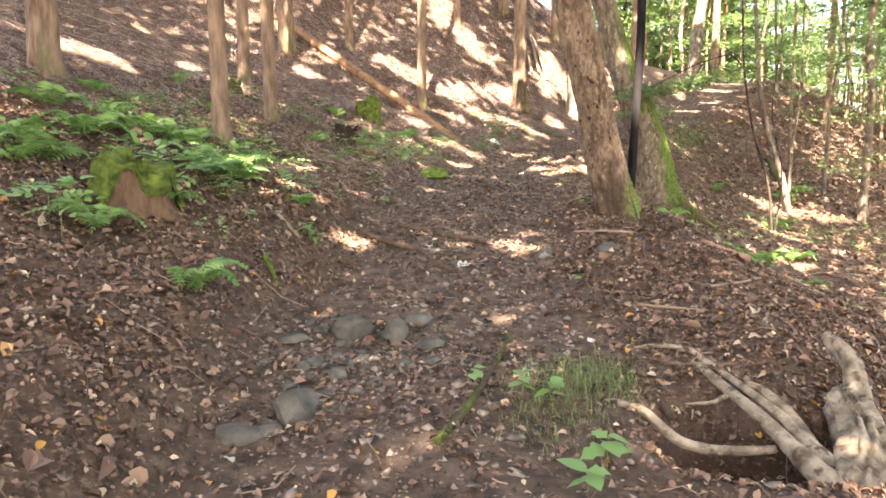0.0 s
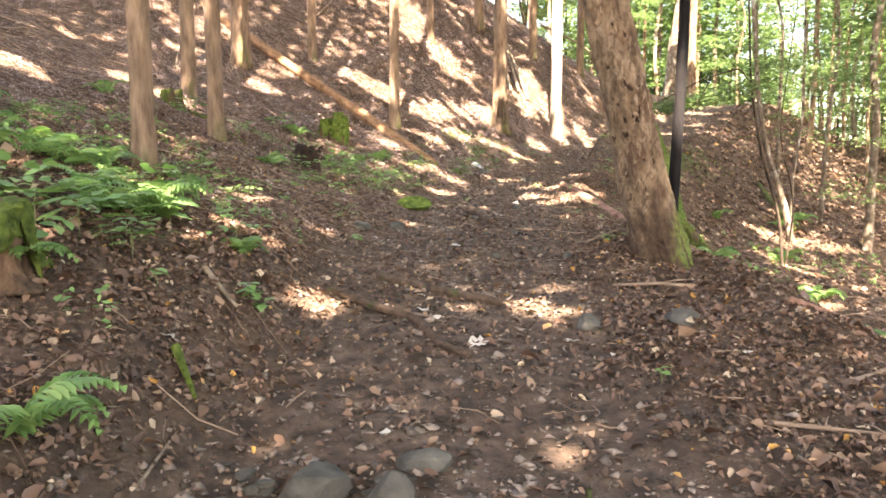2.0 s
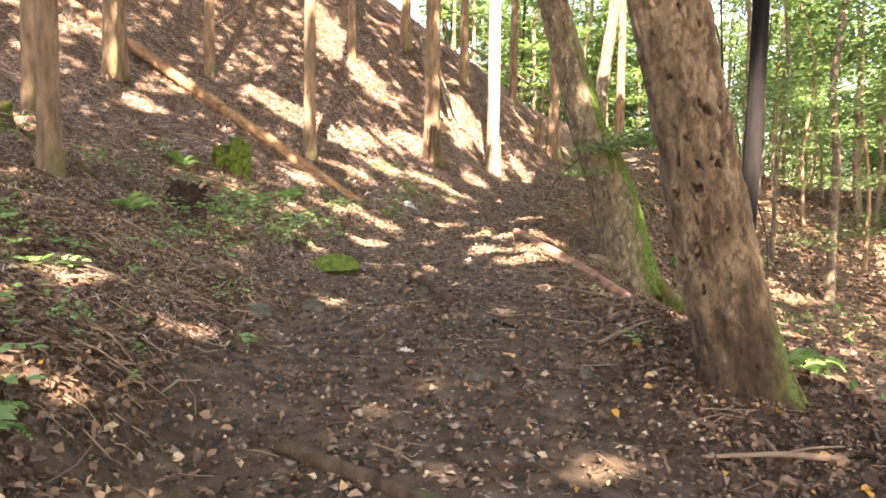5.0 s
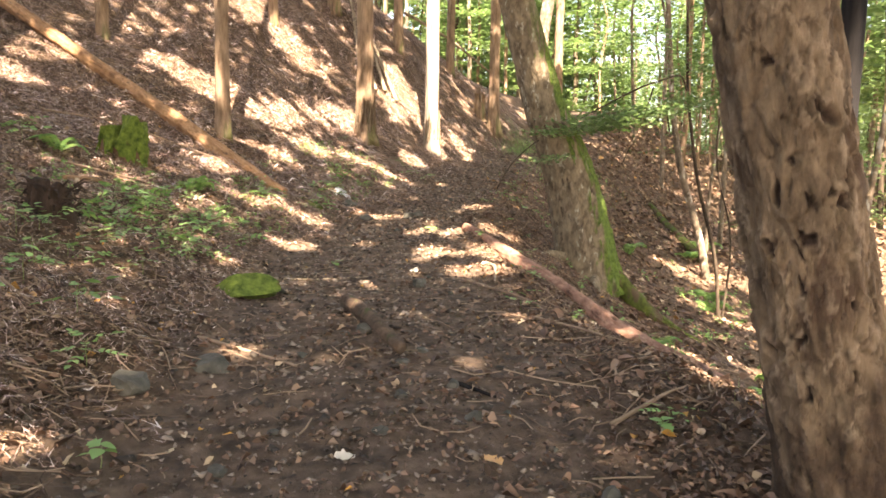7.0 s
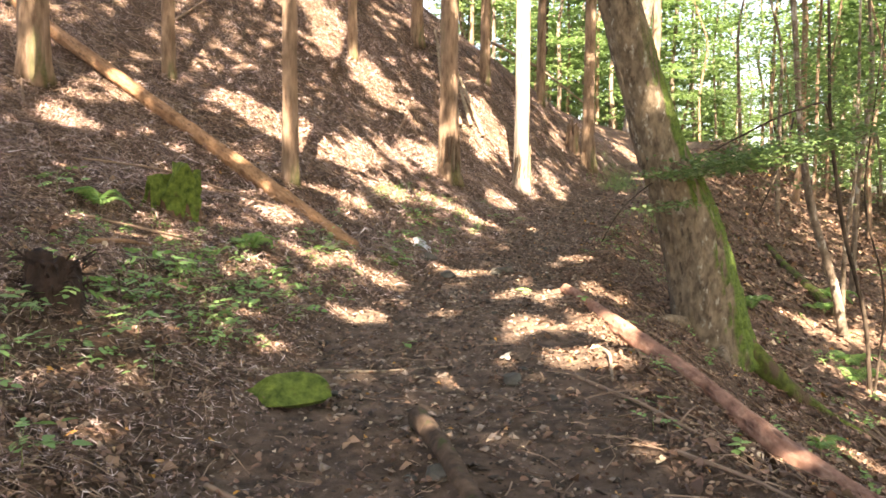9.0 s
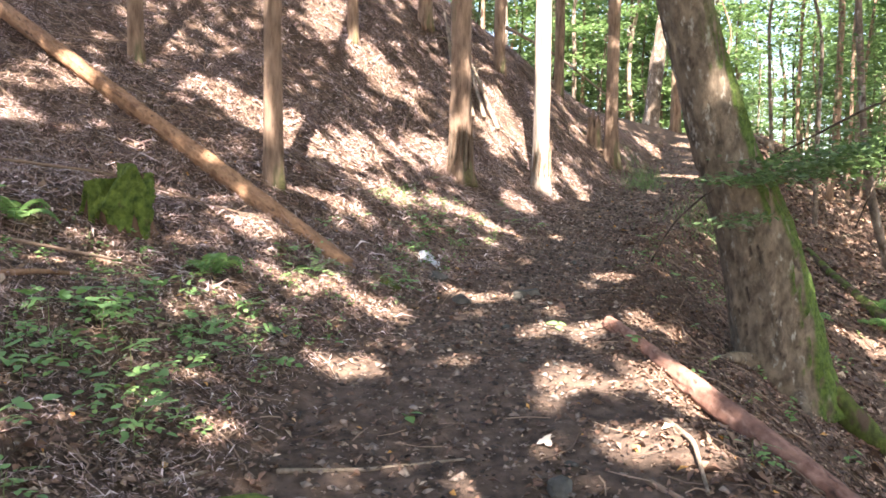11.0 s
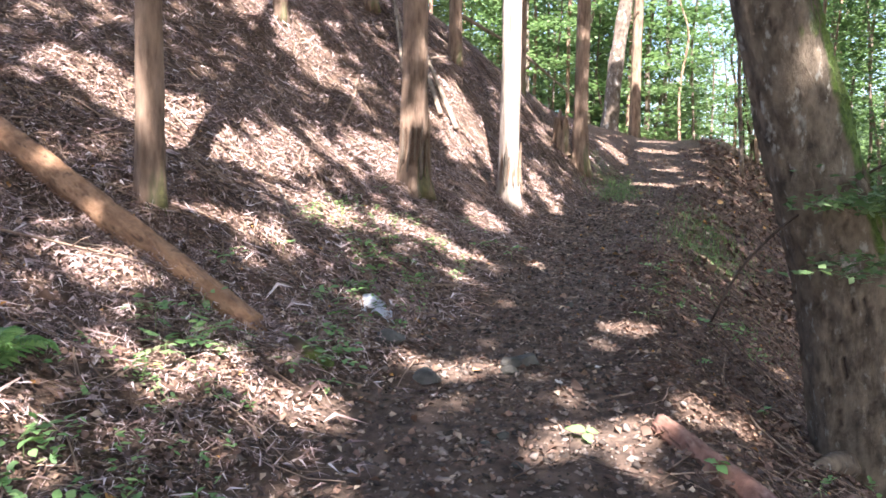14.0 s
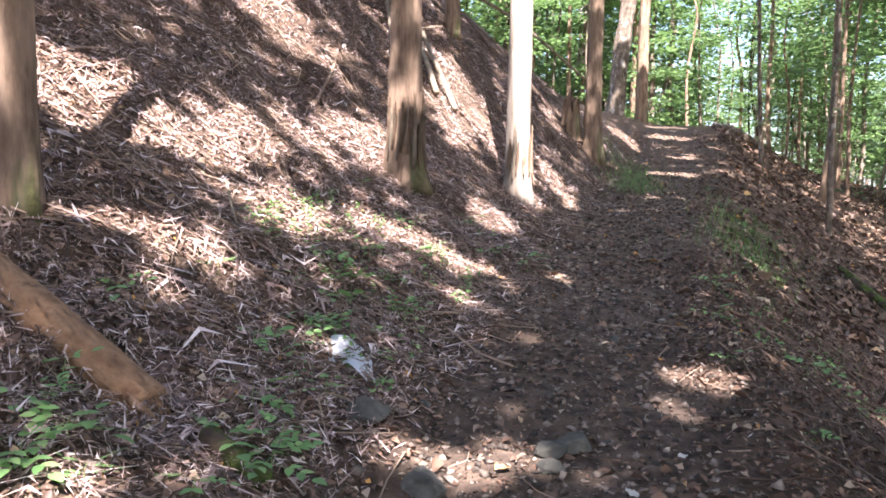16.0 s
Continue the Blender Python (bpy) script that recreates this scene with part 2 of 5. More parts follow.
LITTER = leaf_material("leaf_litter", ((0.0, (0.05, 0.028, 0.016)), (0.35, (0.105, 0.06, 0.037)), (0.7, (0.165, 0.094, 0.058)), (0.92, (0.25, 0.16, 0.1)), (0.985, (0.46, 0.36, 0.24)), (0.992, (0.44, 0.22, 0.05))), 0.0, 0.6, 0.4)
NEEDLES = leaf_material("cedar_litter", ((0, (0.05, 0.03, 0.022)), (0.4, (0.19, 0.115, 0.088)), (0.8, (0.44, 0.32, 0.265)), (1, (0.62, 0.53, 0.47))), 0.0, 0.6, 0.4)
PALE_LEAF = leaf_material("pale_dead_leaf", ((0, (0.4, 0.34, 0.25)), (1, (0.6, 0.54, 0.45))), 0.0)
FOLIAGE = leaf_material("broadleaf_foliage", ((0, (0.07, 0.125, 0.045)), (0.6, (0.13, 0.21, 0.08)), (1, (0.21, 0.3, 0.13))), 0.5)
CANOPY = leaf_material("canopy_foliage", ((0, (0.04, 0.08, 0.015)), (1, (0.09, 0.15, 0.025))), 0.35)
HERB = leaf_material("herb_leaf", ((0, (0.12, 0.23, 0.07)), (0.7, (0.2, 0.35, 0.115)), (1, (0.3, 0.43, 0.15))), 0.4)
GRASS = leaf_material("grass_blade", ((0, (0.1, 0.14, 0.04)), (1, (0.28, 0.32, 0.13))), 0.3)


# ---- mesh makers ----
def mesh_of(name, verts, faces, mat, shade=False):
    me = bpy.data.meshes.new(name)
    verts = np.asarray(verts, np.float32).reshape(-1, 3)
    if isinstance(faces, np.ndarray):
        n, k = faces.shape
        me.vertices.add(len(verts))
        me.vertices.foreach_set("co", verts.ravel())
        me.loops.add(n * k)
        me.loops.foreach_set("vertex_index", faces.astype(np.int32).ravel())
        me.polygons.add(n)
        me.polygons.foreach_set("loop_start", np.arange(0, n * k, k, dtype=np.int32))
        me.update(calc_edges=True)
    else:
        me.from_pydata(verts.tolist(), [], faces)
    me.materials.append(mat)
    if shade:
        me.shade_smooth()
    return me


def thing(name, base, label, category, group="", kind="", data=None):
    ob = new(name, data)
    ob.location = base
    return tagged(ob, label, category, group, kind)


def part(name, me, parent, label=""):
    """A mesh in world metres as a part of a thing or of one of its parts."""
    ob = new(name, me)
    ob.parent = parent
    root, off = parent, Vector((0, 0, 0))
    while root:
        off += Vector(root.location)
        root = root.parent
    ob.location = (0, 0, 0)
    me.transform(Matrix.Translation(-off))
    return tagged(ob, label) if label else ob


def tube_data(points, radii, segs=12, lump=0.08, flare=None, seed=0, cap=True, step=None, flakes=0.0, ridge=0.0):
    """A bent, uneven round limb along points, with its own radius at each."""
    p = np.asarray(points, float)
    r = np.asarray(radii, float)
    if step:
        s = np.concatenate([[0], np.cumsum(np.linalg.norm(np.diff(p, axis=0), axis=1))])
        n = max(2, int(s[-1] / step) + 1)
        q = np.linspace(0, s[-1], n)
        k = max(1, n // (3 * len(p)))
        r = np.interp(q, s, r)
        p = np.stack([np.interp(q, s, p[:, i]) for i in range(3)], 1)
        if n > 8 and len(points) > 2:
            for i in range(3):
                c = np.convolve(np.pad(p[:, i], k, mode="reflect", reflect_type="odd"), np.ones(2 * k + 1) / (2 * k + 1), "valid")
                p[:, i] = c
    n = len(p)
    tang = np.gradient(p, axis=0)
    tang /= np.linalg.norm(tang, axis=1)[:, None] + 1e-9
    ref = np.array((0.31, 0.95, 0.05)) if abs(tang[0][2]) > 0.7 else np.array((0, 0.05, 1.0))
    u = np.cross(tang, ref)
    u /= np.linalg.norm(u, axis=1)[:, None] + 1e-9
    v = np.cross(tang, u)
    a = np.linspace(0, 2 * np.pi, segs, endpoint=False)
    along = np.concatenate([[0], np.cumsum(np.linalg.norm(np.diff(p, axis=0), axis=1))])
    A, S = np.meshgrid(a, along)
    wob = 1 + lump * 2 * vnoise(np.cos(A) * 1.3 + seed * 3.1 + 5, S * 1.2 + np.sin(A) * 1.3 + 5, seed) + lump * vnoise(np.cos(A) * 4 + seed, S * 5 + np.sin(A) * 4, seed + 1)
    if ridge:
        wob = wob + ridge * (vnoise(A * 6 + 11, S * 0.5 + 4, seed) + 0.6 * vnoise(A * 13 + 11, S * 0.9, seed + 5))
    if flakes:
        q = vnoise(A * 4.5 + 20, S * 9 + 3, seed) + 0.7 * vnoise(A * 10 + 20, S * 24, seed + 2)
        wob = wob + flakes * (np.round(q * 5) / 5 + 0.25 * q) - flakes * 1.5 * smooth(vnoise(A * 8 + 9, S * 17 + 40, seed + 3), 0.31, 0.36)
    if flare is not None:
        lobes, amount, height = flare
        wob = wob + amount * np.exp(-S / height) * (0.55 + 0.6 * np.cos(A * lobes + seed))
    R = r[:, None] * wob
    verts = p[:, None, :] + R[..., None] * (np.cos(A)[..., None] * u[:, None, :] + np.sin(A)[..., None] * v[:, None, :])
    i = np.arange(n - 1)[:, None] * segs
    j = np.arange(segs)[None, :]
    jn = (j + 1) % segs
    faces = np.stack([i + j, i + jn, i + segs + jn, i + segs + j], -1).reshape(-1, 4)
    verts = verts.reshape(-1, 3)
    if cap:
        m = len(verts)
        verts = np.vstack([verts, p[0], p[-1]])
        k = np.arange(segs)
        kn = (k + 1) % segs
        tip = (n - 1) * segs
        faces = np.vstack([faces, np.stack([kn, k, np.full(segs, m), np.full(segs, m)], 1)[:, :4], np.stack([tip + k, tip + kn, np.full(segs, m + 1), np.full(segs, m + 1)], 1)])
    return verts, faces


def tube(name, points, radii, mat, segs=12, lump=0.08, flare=None, seed=0, step=None, smooth_shade=True, flakes=0.0, ridge=0.0):
    v, f = tube_data(points, radii, segs, lump, flare, seed, True, step, flakes, ridge)
    quads = [tuple(q) if q[2] != q[3] else tuple(q[:3]) for q in f.tolist()]
    return mesh_of(name, v, quads, mat, smooth_shade)


def join_data(items):
    vs, fs, k = [], [], 0
    for v, f in items:
        vs.append(v), fs.append(f + k)
        k += len(v)
    return np.vstack(vs), np.vstack(fs)


def leaves_data(centres, length, width, tilt=1.0, curl=0.25, r=rng, normal=None, rich=False):
    """Folded leaves (two triangles with a crease) at the centres, turned at random."""
    c = np.asarray(centres, float)
    n = len(c)
    length = np.broadcast_to(length, n) * r.uniform(0.6, 1.3, n)
    width = np.broadcast_to(width, n) * r.uniform(0.6, 1.3, n)
    a = r.uniform(0, 2 * np.pi, n)
    nz = np.stack([r.normal(0, tilt, n), r.normal(0, tilt, n), np.ones(n)], 1)
    if normal is not None:
        nz = nz + normal
    nz /= np.linalg.norm(nz, axis=1)[:, None]
    d = np.stack([np.cos(a), np.sin(a), np.zeros(n)], 1)
    d -= nz * np.sum(d * nz, 1)[:, None]
    d /= np.linalg.norm(d, axis=1)[:, None]
    s = np.cross(nz, d)
    lift = nz * (width * curl)[:, None]
    d, s = d * length[:, None] / 2, s * width[:, None] / 2
    mid = c - lift * 0.5
    if rich:
        k1, k2 = r.uniform(0.5, 1.1, (n, 1)), r.uniform(0.5, 1.1, (n, 1))
        v = np.stack([c - d, mid - d * 0.45 + s * k1 + lift, mid + d * 0.25 + s * 0.85 + lift * r.uniform(0.3, 1.6, (n, 1)), c + d, mid + d * 0.2 - s * 0.9 + lift * r.uniform(0.3, 1.6, (n, 1)), mid - d * 0.5 - s * k2 + lift], 1).reshape(-1, 3)
        k = np.arange(n)[:, None] * 6
        return v, np.concatenate([k + np.array([q]) for q in ((0, 2, 1), (0, 3, 2), (0, 4, 3), (0, 5, 4))], 0)
    v = np.stack([c - d, mid - d * 0.1 + s + lift, c + d, mid - d * 0.1 - s + lift], 1).reshape(-1, 3)
    k = np.arange(n)[:, None] * 4
    f = np.concatenate([k + np.array([[0, 2, 1]]), k + np.array([[0, 3, 2]])], 0)
    return v, f


# ---- ground ----
def spread(fine, step, far, growth=1.12):
    v, s = [fine], step
    while v[-1] < far:
        s *= growth
        v.append(v[-1] + s)
    return np.array(v)


us = np.concatenate([-spread(4.6, 0.06, 110)[::-1], np.arange(-4.55, 4.6, 0.055), spread(4.6, 0.06, 110)])
ys = np.concatenate([-spread(0.5, 0.07, 60)[::-1], np.arange(-0.43, 24, 0.06), spread(24, 0.07, 190, 1.06)])
Y, U = np.meshgrid(ys, us, indexing="ij")
X = trail_x(Y) + U
Z = ground(X, Y)
n1, n2 = Y.shape
ii = (np.arange(n1 - 1)[:, None] * n2 + np.arange(n2 - 1)[None, :]).reshape(-1, 1)
gm = mesh_of("ground", np.stack([X, Y, Z], -1).reshape(-1, 3), ii + np.array([[0, 1, n2 + 1, n2]]), SOIL, True)
w_at = gm.attributes.new("wear", "FLOAT", "POINT")
w_at.data.foreach_set("value", wear(X, Y).astype(np.float32).ravel())
land = tagged(new("ground", gm), "sloping forest floor of brown soil with a dark trodden trail", "ground", kind="structure")

# ---- trees ----
TREES = []


def cells(u, v, period, seed):
    """Uneven cells round a trunk: each one's own random number, and how far one is from its rim."""
    i, j = np.floor(u).astype(int), np.floor(v).astype(int)
    best, second = np.full(u.shape, 9.0), np.full(u.shape, 9.0)
    own = np.zeros(u.shape)
    for a in (-1, 0, 1):
        for b in (-1, 0, 1):
            p, q = (i + a) % period, (j + b) + 7 * seed
            d = (i + a + TABLE[p & 255, q & 255] - u) ** 2 + (j + b + TABLE[(p + 91) & 255, (q + 33) & 255] - v) ** 2
            near = d < best
            second = np.where(near, best, np.minimum(second, d))
            own = np.where(near, TABLE[(p + 17) & 255, (q + 140) & 255], own)
            best = np.minimum(best, d)
    return own, np.sqrt(second) - np.sqrt(best), np.sqrt(best)


def bark_relief(me, segs, plates=0, tall=0.1, depth=0.012, moss=None, seed=0, holes=0.07, foot=0.0):
    """Works plates of bark, cracks, holes and moss into a trunk: rings of segs points, from the foot up."""
    n = len(me.vertices) - 2
    co = np.empty(3 * (n + 2), np.float32)
    me.vertices.foreach_get("co", co)
    co = co.reshape(-1, 3)
    ring = co[:n].reshape(-1, segs, 3)
    mid = ring.mean(1, keepdims=True)
    out = ring - mid
    rad = np.linalg.norm(out, axis=2, keepdims=True)
    out = out / rad
    S = np.concatenate([[0], np.cumsum(np.linalg.norm(np.diff(mid[:, 0], axis=0), axis=1))])[:, None] + np.zeros((1, segs))
    A = np.linspace(0, 2 * np.pi, segs, endpoint=False)[None] + 0 * S
    push = np.zeros(S.shape)
    pit, tint, green = np.zeros(S.shape), np.zeros(S.shape), np.zeros(S.shape)
    if plates:
        wu, wv = 0.9 * vnoise(np.cos(A) * 5 + 9, S * 14 + np.sin(A) * 5, seed), 0.9 * vnoise(np.cos(A) * 6 + 30, S * 11 + np.sin(A) * 6, seed + 1)
        own, rim, heart = cells(A / (2 * np.pi) * plates + wu, S / tall + wv, plates, seed)
        small, rim2, _ = cells(A / (2 * np.pi) * plates * 3 + 2 * wu, S / tall * 2.4 + 2 * wv, plates * 3, seed + 3)
        push = depth * (1.2 * (own - 0.5) + 0.7 * (small - 0.5)) - depth * 0.9 * (1 - smooth(rim, 0.0, 0.13))
        deep = np.where((own > 1 - holes), 1 - smooth(heart, 0.12, 0.3), 0) + np.where(small > 1 - 1.3 * holes, smooth(rim2, 0.1, 0.3), 0)
        pit = np.clip(0.55 * (1 - smooth(rim, 0.0, 0.1)) * smooth(small, 0.35, 0.6) + deep, 0, 1)
        push = push - 2.2 * depth * np.clip(deep, 0, 1)
        # darkens the bark colour towards the foot, with a ragged upper edge
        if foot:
            foot_rag = vnoise(np.cos(A) * 2.5 + 4, S * 4 + np.sin(A) * 2.5, seed + 9) + 0.6 * vnoise(np.cos(A) * 9 + 4, S * 13 + np.sin(A) * 9, seed + 10)
            pit = np.maximum(pit, 0.75 * (1 - smooth(S + 0.55 * foot_rag, foot * 0.55, foot)))
        tint = np.clip(smooth(small + 0.7 * vnoise(np.cos(A) * 2 + 5, S * 2 + np.sin(A) * 2, seed + 4), 0.7, 1.0) * 0.8, 0, 1) * (1 - pit)
    if moss:
        (mx, my), low, high, amount = moss
        facing = out[..., 0] * mx + out[..., 1] * my
        rag = vnoise(np.cos(A) * 3 + 8, S * 3 + np.sin(A) * 3, seed + 6) + 0.7 * vnoise(np.cos(A) * 11 + 8, S * 9 + np.sin(A) * 11, seed + 7)
        green = smooth(facing + 0.75 * rag, 1 - amount, 1.12 - amount) * (1 - smooth(S + 0.8 * rag, low, high))
        push = push * (1 - 0.6 * green) + green * (0.018 + 0.02 * vnoise(A * 14, S * 40, seed + 8))
    ring = ring + out * push[..., None]
    co[:n] = ring.reshape(-1, 3)
    me.vertices.foreach_set("co", co.ravel())
    for key, value in (("pit", pit), ("tint", tint), ("moss", green)):
        at = me.attributes.new(key, "FLOAT", "POINT")
        at.data.foreach_set("value", np.append(value.ravel(), (0, 0)).astype(np.float32))
    me.update()
    return me


def tree(x, y, r, height, mat, label, lean=(0, 0), name="cedar_tree", segs=30, flare=(5, 0.5, 0.25), bend=(), seed=0, top=0.6, sink=0.15, lump=0.09, step=0.16, flakes=0.0, ridge=0.18, relief=None):
    """A trunk with its roots' flare; the crown is added when all trees stand."""
    z = gz(x, y) - sink
    base = (x, y, z)
    ob = thing(name, base, label, "tree", "forest trees")
    pts = [(x, y, z)]
    rad = [r * 1.08]
    for i in range(1, 9):
        h = height * i / 8
        bx = sum(b[1] * math.exp(-((h - b[0]) / b[3]) ** 2) for b in bend)
        by = sum(b[2] * math.exp(-((h - b[0]) / b[3]) ** 2) for b in bend)
        pts.append((x + lean[0] * h + bx, y + lean[1] * h + by, z + h))
        rad.append(r * (1 - (1 - top) * i / 8))
    trunk = tube("trunk", pts, rad, mat, segs, lump, flare, seed, step, True, flakes, ridge)
    if relief or mat is CEDAR:
        bark_relief(trunk, segs, seed=seed, **(relief or {"moss": ((0.6, -0.5), 0.15, 0.75, 0.3)}))
    part("trunk", trunk, ob)
    TREES.append((x + lean[0] * height, y + lean[1] * height, ob))
    return ob


C1 = "slim upright cedar trunk with fibrous brown bark on the slope"
tree(-4.85, 9.25, 0.17, 16, CEDAR, "cedar trunk with a buttressed base above the ferns", seed=1)
tree(-2.58, 8.75, 0.095, 15, CEDAR, C1, seed=2, lean=(-0.012, 0))
tree(-2.65, 11.6, 0.095, 15, CEDAR, C1, seed=3, lean=(-0.012, 0))
tree(-3.75, 14.3, 0.11, 15, CEDAR, C1, seed=4)
tree(-0.48, 17.25, 0.10, 15, CEDAR, "slim cedar trunk beside the fallen log", seed=5)
tree(-2.33, 18.9, 0.09, 15, CEDAR, C1, seed=6)
tree(0.42, 22.6, 0.095, 15, CEDAR, C1, seed=7)
tree(2.1, 20.7, 0.17, 16, CEDAR, "stout cedar trunk with peeling bark round its foot", seed=8, flare=(6, 0.7, 0.3))
# sunlight on this trunk is painted in by the paler bark
tree(3.82, 22.2, 0.15, 16, CEDAR_SUN_TONE, "cedar trunk bleached in colour to show full sunlight", seed=9, flare=(6, 0.6, 0.25))
tree(6.67, 26.4, 0.16, 16, CEDAR, "dark cedar trunk beside a rotten stump at the bend", seed=10)
tree(1.97, 25.0, 0.13, 16, CEDAR, C1, seed=11)
tree(3.8, 26.0, 0.12, 16, CEDAR, C1, seed=12)
tree(5.8, 28.0, 0.12, 16, CEDAR, C1, seed=13)
tree(-3.55, 17.2, 0.17, 16, CEDAR, "stout cedar trunk high on the slope", seed=19)
tree(-3.05, 22.0, 0.13, 16, CEDAR, C1, seed=20)
tree(12.4, 37.6, 0.28, 16, GREY_BARK, "pale curved trunk at the crest of the trail", seed=14, name="broadleaf_tree", lean=(0.03, 0), bend=((6, 0.5, 0, 2.5),))
tree(13.6, 38.0, 0.2, 16, CEDAR, C1, seed=15)
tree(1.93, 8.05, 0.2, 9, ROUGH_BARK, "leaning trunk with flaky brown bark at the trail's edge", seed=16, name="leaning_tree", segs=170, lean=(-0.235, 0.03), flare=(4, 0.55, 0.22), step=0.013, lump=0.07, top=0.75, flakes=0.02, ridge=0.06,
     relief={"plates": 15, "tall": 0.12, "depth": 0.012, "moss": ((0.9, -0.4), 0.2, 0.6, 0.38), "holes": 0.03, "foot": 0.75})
tree(2.14, 8.55, 0.05, 9, DARK_BARK, "thin black-barked trunk behind the leaning tree", seed=17, name="thin_tree", lean=(0.012, 0.0), flare=(3, 0.3, 0.2), bend=((1.9, 0.07, 0, 0.9),))
mossy = thing("mossy_tree", (4.5, 15.5, gz(4.5, 15.5)), "leaning grey trunk with moss on its downhill side", "tree", "forest trees")
spine = [(4.56, 15.50, 0.48), (4.47, 15.50, 0.84), (4.38, 15.50, 1.20), (4.26, 15.50, 1.72), (4.11, 15.50, 2.23), (3.84, 15.50, 2.82), (3.56, 15.50, 3.65), (3.32, 15.50, 4.40), (3.01, 15.50, 5.40), (2.39, 15.50, 7.40), (1.46, 15.50, 10.40)]
trunk = tube("trunk", spine, [0.42, 0.4, 0.385, 0.36, 0.325, 0.275, 0.235, 0.23, 0.22, 0.22, 0.17], TRUNK_GREY, 90, 0.05, (5, 0.2, 0.3), 18, 0.03, True, 0.015, 0.1)
bark_relief(trunk, 90, 22, 0.3, 0.009, ((0.93, -0.37), 3.2, 4.6, 0.42), 18, 0.02)
part("trunk", trunk, mossy)
TREES.append((spine[-1][0], spine[-1][1], mossy))
mz = gz(4.9, 15.3)
for k, (pts, r0) in enumerate(((((4.75, 15.3, mz + 0.3), (4.98, 15.1, mz + 0.02), (5.2, 14.95, mz - 0.2), (5.5, 14.75, mz - 0.42), (5.8, 14.4, mz - 0.6)), 0.13), (((4.4, 15.2, gz(4.4, 15.1) + 0.12), (4.3, 14.9, gz(4.3, 14.9) + 0.02), (4.2, 14.6, gz(4.2, 14.6) - 0.06)), 0.1), (((4.1, 15.4, gz(4.1, 15.4) + 0.1), (3.8, 15.2, gz(3.8, 15.2) + 0.02), (3.55, 15.1, gz(3.55, 15.1) - 0.05)), 0.09))):
    root = tube("root", pts, np.linspace(r0, 0.03, len(pts)), MOSS_BARK if k == 0 else TRUNK_GREY, 16, 0.2, None, 6 + k, 0.05)
    part("root", root, mossy, "mossy surface root" if k == 0 else "")


def peel(x, y, r, z0, n, seed, owner):
    q = np.random.default_rng(seed)
    for k in range(n):
        a = -math.pi * (0.05 + 0.9 * (k + q.uniform(0, 0.6)) / n)
        h0, h1, w = q.uniform(0.0, 0.35), q.uniform(0.45, 1.0), q.uniform(0.018, 0.035)
        pts = [(x + (r + d) * math.cos(a + e), y + (r + d) * math.sin(a + e), z0 + h) for h, d, e in ((h0, r * 0.35 * math.exp(-h0 * 4) + 0.015, 0), ((h0 + h1) / 2, 0.012, 0.08), (h1, 0.02, 0.12))]
        part("bark_strip", tube("bark_strip", pts, [w * 0.5, w, w * 0.3], DEAD_WOOD if k % 2 else CEDAR, 6, 0.3, None, k, 0.06), owner.children[0], "loose strip of peeling bark")


for ob in [o for _, _, o in TREES]:
    if ob["label"].startswith("stout cedar"):
        peel(2.1, 20.7, 0.175, gz(2.1, 20.7), 13, 1, ob)
    # the trunk with sunlight painted into its bark colour
    if ob["label"].startswith("cedar trunk bleached"):
        peel(3.82, 22.2, 0.155, gz(3.82, 22.2), 7, 2, ob)

# trees that close the place behind and beside the walk
for k in range(26):
    ang = k * 2.399
    x, y = 0.0, 0.0
    side = 1 if k % 2 else -1
    x = side * rng.uniform(5.5, 12)
    y = -12 + k * 1.45
    if side > 0 and y > 3:
        x += 3
    if side < 0 and y > 5:
        x -= 3
    if side > 0 and y > 7:
        continue
    tree(x, y, rng.uniform(0.1, 0.2), 16, CEDAR, "upright cedar trunk in the surrounding wood", seed=30 + k, segs=10, step=0.5)

# ---- canopy ----
GAPS = [(-0.95, 18.85, 0.75, 0.45), (-0.45, 18.95, 0.45, 0.4), (0.13, 19.15, 0.55, 0.3), (0.85, 18.6, 0.3, 0.4), (1.04, 20.3, 0.4, 0.25), (0.8, 22.35, 0.5, 0.5),
        (-0.1, 22.9, 0.45, 0.8), (3.45, 24.2, 0.4, 0.6), (3.15, 23.2, 0.4, 0.6), (4.9, 23.6, 0.3, 0.45), (1.95, 19.25, 0.38, 0.25), (2.9, 19.3, 0.4, 0.28),
        (3.05, 20.7, 0.28, 0.3), (1.76, 21.1, 0.3, 0.3), (3.98, 23.4, 0.34, 1.35), (3.75, 16.72, 0.15, 0.1)]
